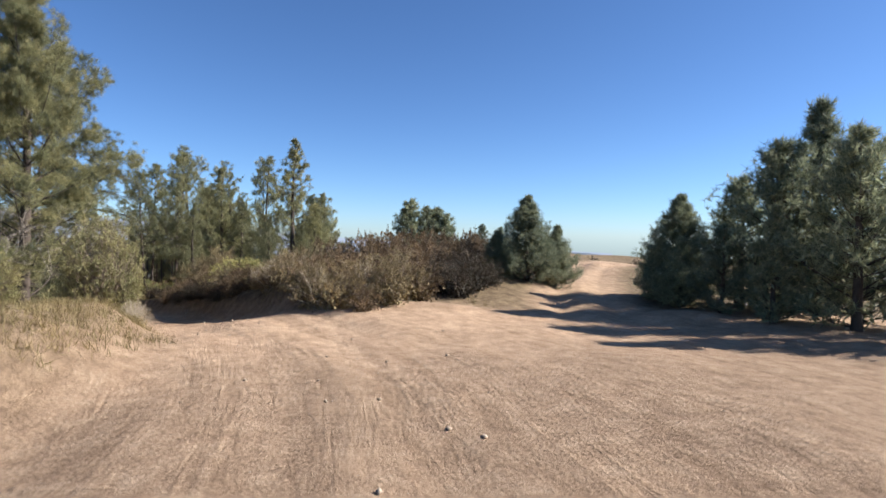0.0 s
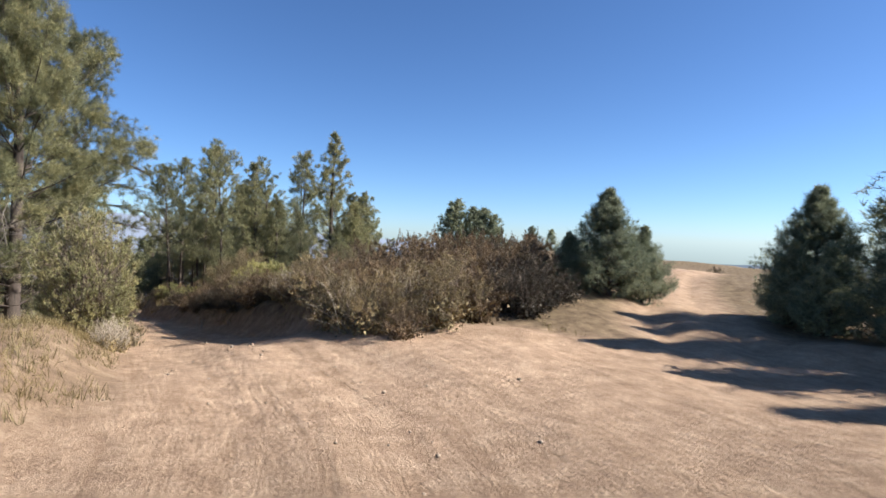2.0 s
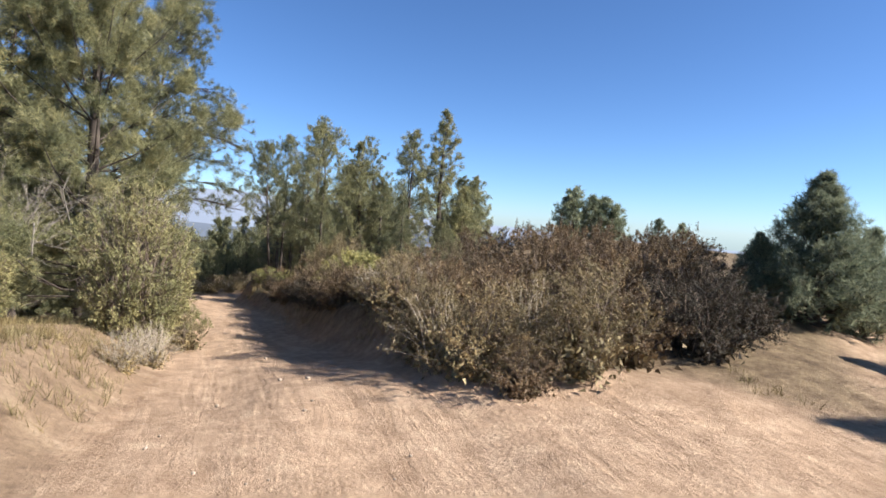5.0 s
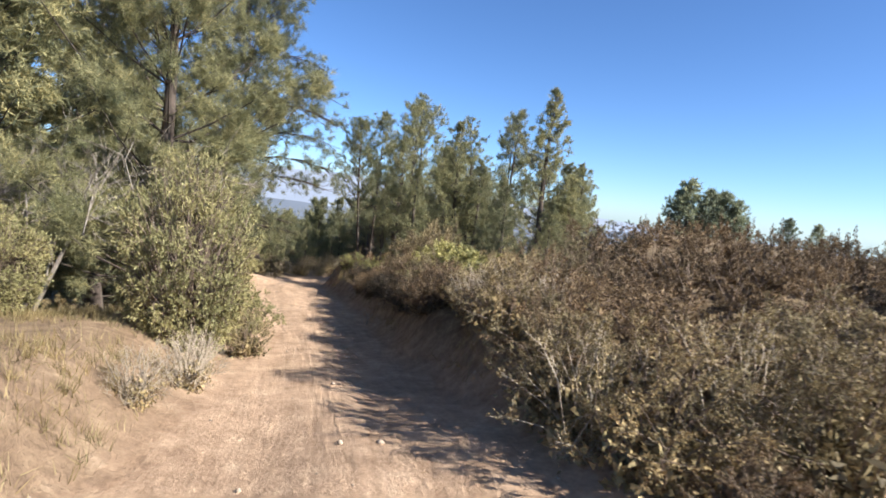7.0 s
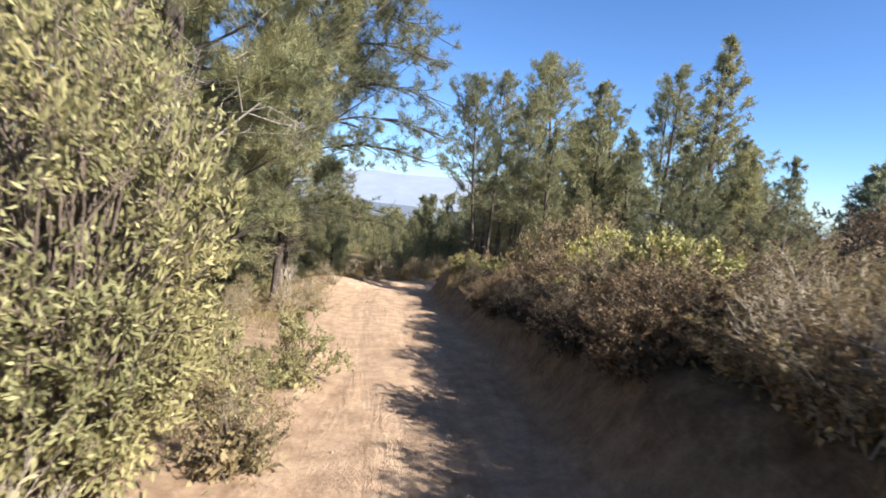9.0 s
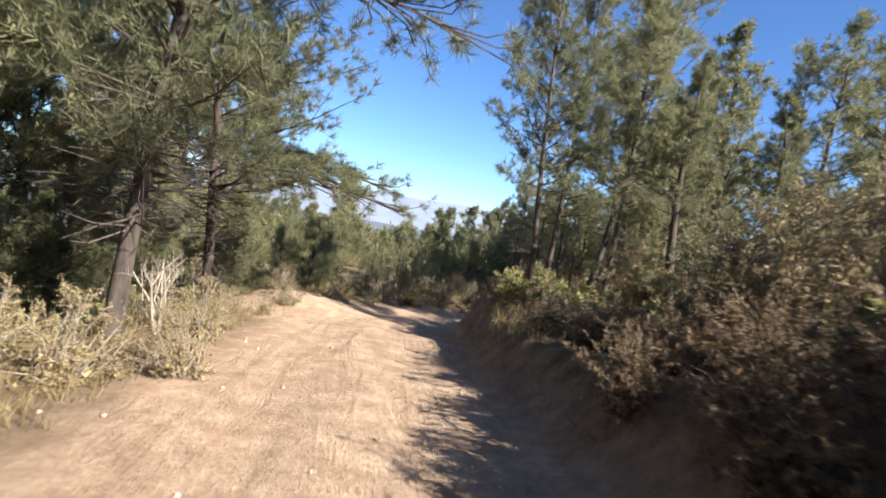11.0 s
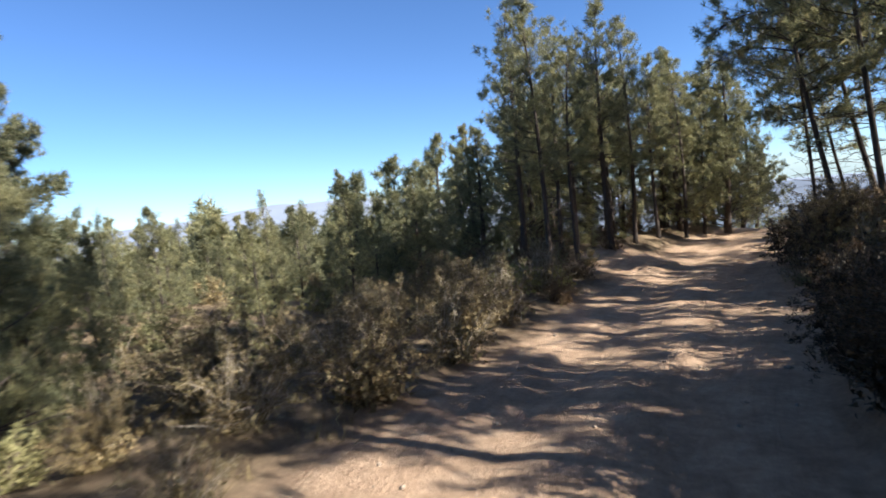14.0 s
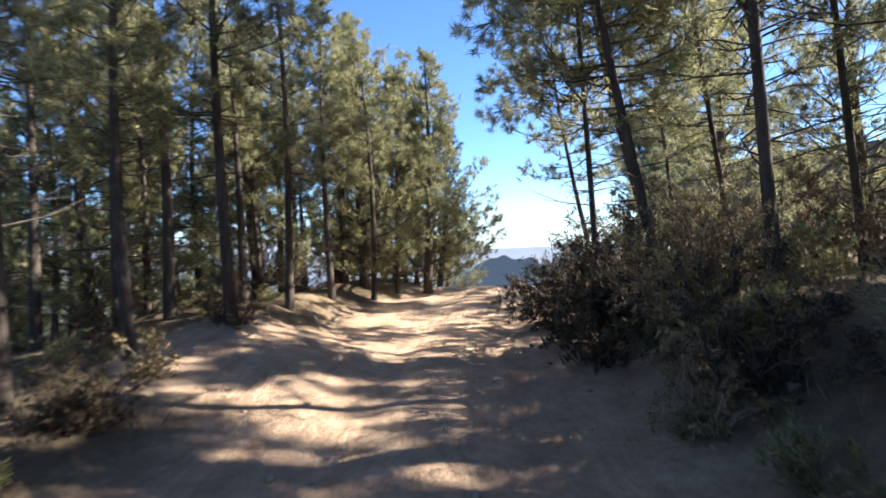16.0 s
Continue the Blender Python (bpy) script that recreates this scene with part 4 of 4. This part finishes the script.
put_copies(BACK, scatter([(-13.5, 50), (-7, 52), (-6, 84), (-11, 84), (-14, 66)], 2.1, (0.9, 1.3), 3.0), "dark brown brush on the far slope", "shrub", "brush on the plateau", rng)
put_copies(SCRUB, scatter([(-28.5, 31), (-31, 36), (-32, 47), (-42, 50), (-46, 30), (-34, 26)], 1.5, (0.5, 0.95), 3.0), "low dry scrub on the slope below the track", "shrub", "scrub on the slope", rng)
put_copies(SCRUB, [(-23.2, 44.6, 0.4), (-22.9, 45.8, 0.5), (-23.4, 46.6, 0.45), (-22.7, 47.9, 0.6), (-22.0, 46.0, 0.5), (-22.2, 44.2, 0.5), (-21.6, 48.8, 0.7), (-23.0, 43.0, 0.4), (-22.4, 41.6, 0.4)],
           "dry leafy scrub on the bank beside the lower road", "shrub", "shrubs by the lower road", rng)

put_copies(BACK[:1] + SCRUB, scatter([(-28.4, 48.6), (-28.0, 53), (-27.0, 60), (-33, 62), (-33, 50)], 1.3, (0.4, 0.7), 2.1), "brown undergrowth between the trunks", "shrub", "undergrowth in the wood", rng)

put_copies(LEAFY[1:], [(-29.1, 45.8, 0.6), (-28.6, 46.9, 0.5), (-29.6, 44.9, 0.6)], "yellowish leafy shrub at the edge of the wood", "shrub", "leafy shrubs", rng)
put_copies(BROWN, [(-29.3, 47.7, 0.6), (-28.5, 48.3, 0.42), (-28.2, 45.6, 0.4)], "brown brush at the edge of the wood", "shrub", "brush by the drop", rng)

put_copies(BACK[1:], [(15.6, 40.5, 0.45), (12.4, 41.5, 0.4), (18.5, 39.0, 0.4)], "small dark bush on the skyline of the rise", "shrub", "bushes on the rise", rng)

# mostly dark leaves, with the bank's shade painted in
put_copies(DARK + DARK + BROWN[:1], beside(64.5, 75, 0.8, 2.6, (0.48, 0.62)), "brown brush crowding the shaded side of the track, mostly darkened for shade", "shrub", "brush on the shaded bank", rng)

# ---- the wood on both sides of the lower road ----
wood_left = scatter([(-27.4, 47.2), (-26.9, 52), (-25.9, 58), (-24.6, 63), (-30, 66), (-35, 64), (-33, 54), (-29.8, 48.6)], 1.5, (0.82, 1.05), 2.2)
wood_left = [s for s in wood_left if s[1] > 48.8 or s[0] < -29.2]
stand(WOOD, 9, [(x, y, (2.3 if x > -32 else 0.8) + 8 * (s - 1)) for x, y, s in wood_left], "tall thin pine with a bare dark trunk in a dense stand", "pine wood")
stand(TALL, 10, [(-26.6, 58.5, 2.2, 2), (-25.8, 61.5, 1.4, 1), (-25.0, 64.5, 0.4, 2), (-27.8, 62.5, 1.5, 0), (-29.4, 58.5, 2.0, 2), (-27.0, 66.5, 0.2, 2), (-30.5, 64.0, 1.0, 0), (-31.5, 54.5, 1.6, 2),
                 (-23.6, 67.5, -1.2, 2), (-32.0, 60, 1.0, 2), (-24.9, 59.3, 1.6, 2), (-24.3, 62.6, 0.2, 1)],
      "pine with branches down to the ground beside the road", "pine wood")
stand(LEANING, 9, [(x, y, level(x, y) + h, *k) for x, y, h, *k in ((-22.6, 52.0, 7.6, 1), (-22.3, 50.4, 8.6, 0), (-21.7, 49.2, 9.2, 1), (-21.0, 48.0, 9.2, 1), (-20.2, 51.2, 9.5, 1), (-20.9, 53.4, 8.6, 0),
                                                        (-21.2, 55.8, 7.0, 0), (-19.8, 44.6, 9.0, 0), (-17, 60, 8.5), (-19.0, 51.0, 8.2, 1), (-19.4, 53.4, 7.4, 0))],
      "pine with a bare trunk leaning over the track", "pines on the bank", 25)

# ---- the valley's trees ----
valley = scatter([(-31, 33), (-33, 46), (-38, 52), (-60, 66), (-78, 60), (-78, 14), (-50, 10), (-34, 26)], 5.0, (0, 1), 7)
stand(FAR, 14, [(x, y, max(min(-1.9, -6.2 + 6.4 * s ** 1.3 + 0.03 * (y - 40) - 0.015 * (-30 - x)), level(x, y) + 3.0)) for x, y, s in valley], "pale green pine on the slope below the track", "pines on the slope")


def joined(source, spots, name, label, category):
    """Many far copies of one tree in a single mesh."""
    verts, faces, count = [], [], 0
    for ob in source.children:
        v = np.empty(len(ob.data.vertices) * 3, np.float32)
        ob.data.vertices.foreach_get("co", v)
        if ob.name.startswith("crown"):
            one = v.reshape(-1, 3)
    for x, y, top in spots:
        z = level(x, y)
        k, a = (top - z) / 14.0, rng.uniform(0, 6.28)
        turn = np.array([[math.cos(a), -math.sin(a), 0], [math.sin(a), math.cos(a), 0], [0, 0, 1]])
        verts.append(one @ turn.T * (k * rng.uniform(0.8, 1.2), k * rng.uniform(0.8, 1.2), k) + (x, y, z))
        faces.append(np.arange(len(one)).reshape(-1, 3) + count)
        count += len(one)
    return tagged(new(name, mesh_from(name, np.concatenate(verts), np.concatenate(faces), NEEDLE)), label, category, kind="stuff")


deep_slope = scatter([(-40, 68), (-60, 68), (-80, 60), (-80, 10), (-130, 10), (-170, 120), (-60, 150), (-34, 95)], 6.8, (-3.4, 1.8), 6)
joined(SPECK, [(x, y, max(-7.5 + s, level(x, y) + 5.0)) for x, y, s in deep_slope], "far_pine_woods", "grey-green pine woods far down the slope", "woods")

edge = scatter([(-33.5, 40.5), (-37, 36.5), (-60, 50), (-68, 72), (-47, 73), (-39, 58), (-34.5, 48)], 2.7, (0, 1), 6)
stand(SLOPE, 9, [(x, y, max(-5.6 + 3.9 * s ** 0.9, level(x, y) + 3.2)) for x, y, s in edge], "sunlit olive-gold pine on the slope below the track", "pines on the slope")

# ---- dead wood ----
DEAD = [bare_tree(301, 6.0, BARK_GREY), bare_tree(302, 2.6, TWIG_PALE, 0.6, 3)]
put_copies(DEAD[:1], [(-17.9, 15.2, 1.1), (-19.2, 14.0, 1.1), (-18.9, 12.4, 1.15)], "leafless grey tree behind the olive shrubs", "tree", "leafless trees", rng)
put_copies(DEAD[1:], [(-27.0, 28.7, 0.75), (-23.0, 25.6, 0.8), (-21.8, 24.9, 0.8), (-28.9, 46.9, 0.8), (-12.2, 22.0, 0.4)], "bleached dead sapling with bent twigs", "dead tree", "dead saplings", rng)


# ---- grass, stones ----
def grassy(n, near, far_off, lo, hi, seed):
    """Spots beside the road, between two distances from its middle and two places along it, on unworn ground."""
    r = np.random.RandomState(seed)
    i = r.randint(int(lo / 0.4), int(hi / 0.4), n * 3)
    off = r.uniform(near, far_off, n * 3) * np.where(r.rand(n * 3) < 0.6, -1, 1)
    x, y = ROAD_P[i, 0] + ROAD_D[i, 1] * off, ROAD_P[i, 1] - ROAD_D[i, 0] * off
    z, bare, _ = land(x, y)
    ok = (lattice(x, y, 1.6, 21) + 0.4 * r.normal(size=n * 3) > 0.05) & (bare < 0.75)
    return np.stack([x, y, z], 1)[ok][:n]


tufts = np.concatenate([grassy(4200, 2.2, 7.5, 24, 60, 31), grassy(900, 2.3, 6.0, 56, 80, 32)])
r = np.random.RandomState(33)
many = 9
base = np.repeat(tufts, many, 0) + np.c_[r.normal(size=(len(tufts) * many, 2)) * 0.06, np.full(len(tufts) * many, -0.02)]
v, f = needles(r, base, np.repeat([[0, 0, 1.0]], len(base), 0), 1, 0.24, 0.010, 0.45)
tagged(new("dry_grass", mesh_from("dry_grass", v, f, GRASS)), "dry straw-coloured grass along the banks", "grass", kind="stuff")

r = np.random.RandomState(41)
i = r.randint(int(8 / 0.4), int(82 / 0.4), 1000)
off = r.normal(size=1000) * 1.9
x, y = ROAD_P[i, 0] + ROAD_D[i, 1] * off, ROAD_P[i, 1] - ROAD_D[i, 0] * off
z = land(x, y)[0]
shape = np.array([(1, 0, 0), (0, 1, 0), (-1, 0, 0), (0, -1, 0), (0, 0, 0.8), (0, 0, -0.8)], float)
sides = np.array([(0, 1, 4), (1, 2, 4), (2, 3, 4), (3, 0, 4), (1, 0, 5), (2, 1, 5), (3, 2, 5), (0, 3, 5)])
size = 0.010 + 0.04 * r.rand(1000) ** 4
v = shape[None] * size[:, None, None] * r.uniform(0.6, 1.3, (1000, 6, 1)) + np.stack([x, y, z + 0.2 * size], 1)[:, None]
f = sides[None] + 6 * np.arange(1000)[:, None, None]
tagged(new("loose_stones", mesh_from("loose_stones", v.reshape(-1, 3), f.reshape(-1, 3), ROCK)), "small pale stones strewn over the dirt track", "stones", kind="stuff")

discard(BIG + [ROADSIDE] + NEAR + MID + TALL + YOUNG + [DENSE, CLUMP] + SAPLING + WOOD + LEANING + LUSH + FAR + SLOPE + [SPECK] + BROWN + DARK + BACK + TAN + OLIVE + LEAFY + SCRUB + DRY + DEAD)
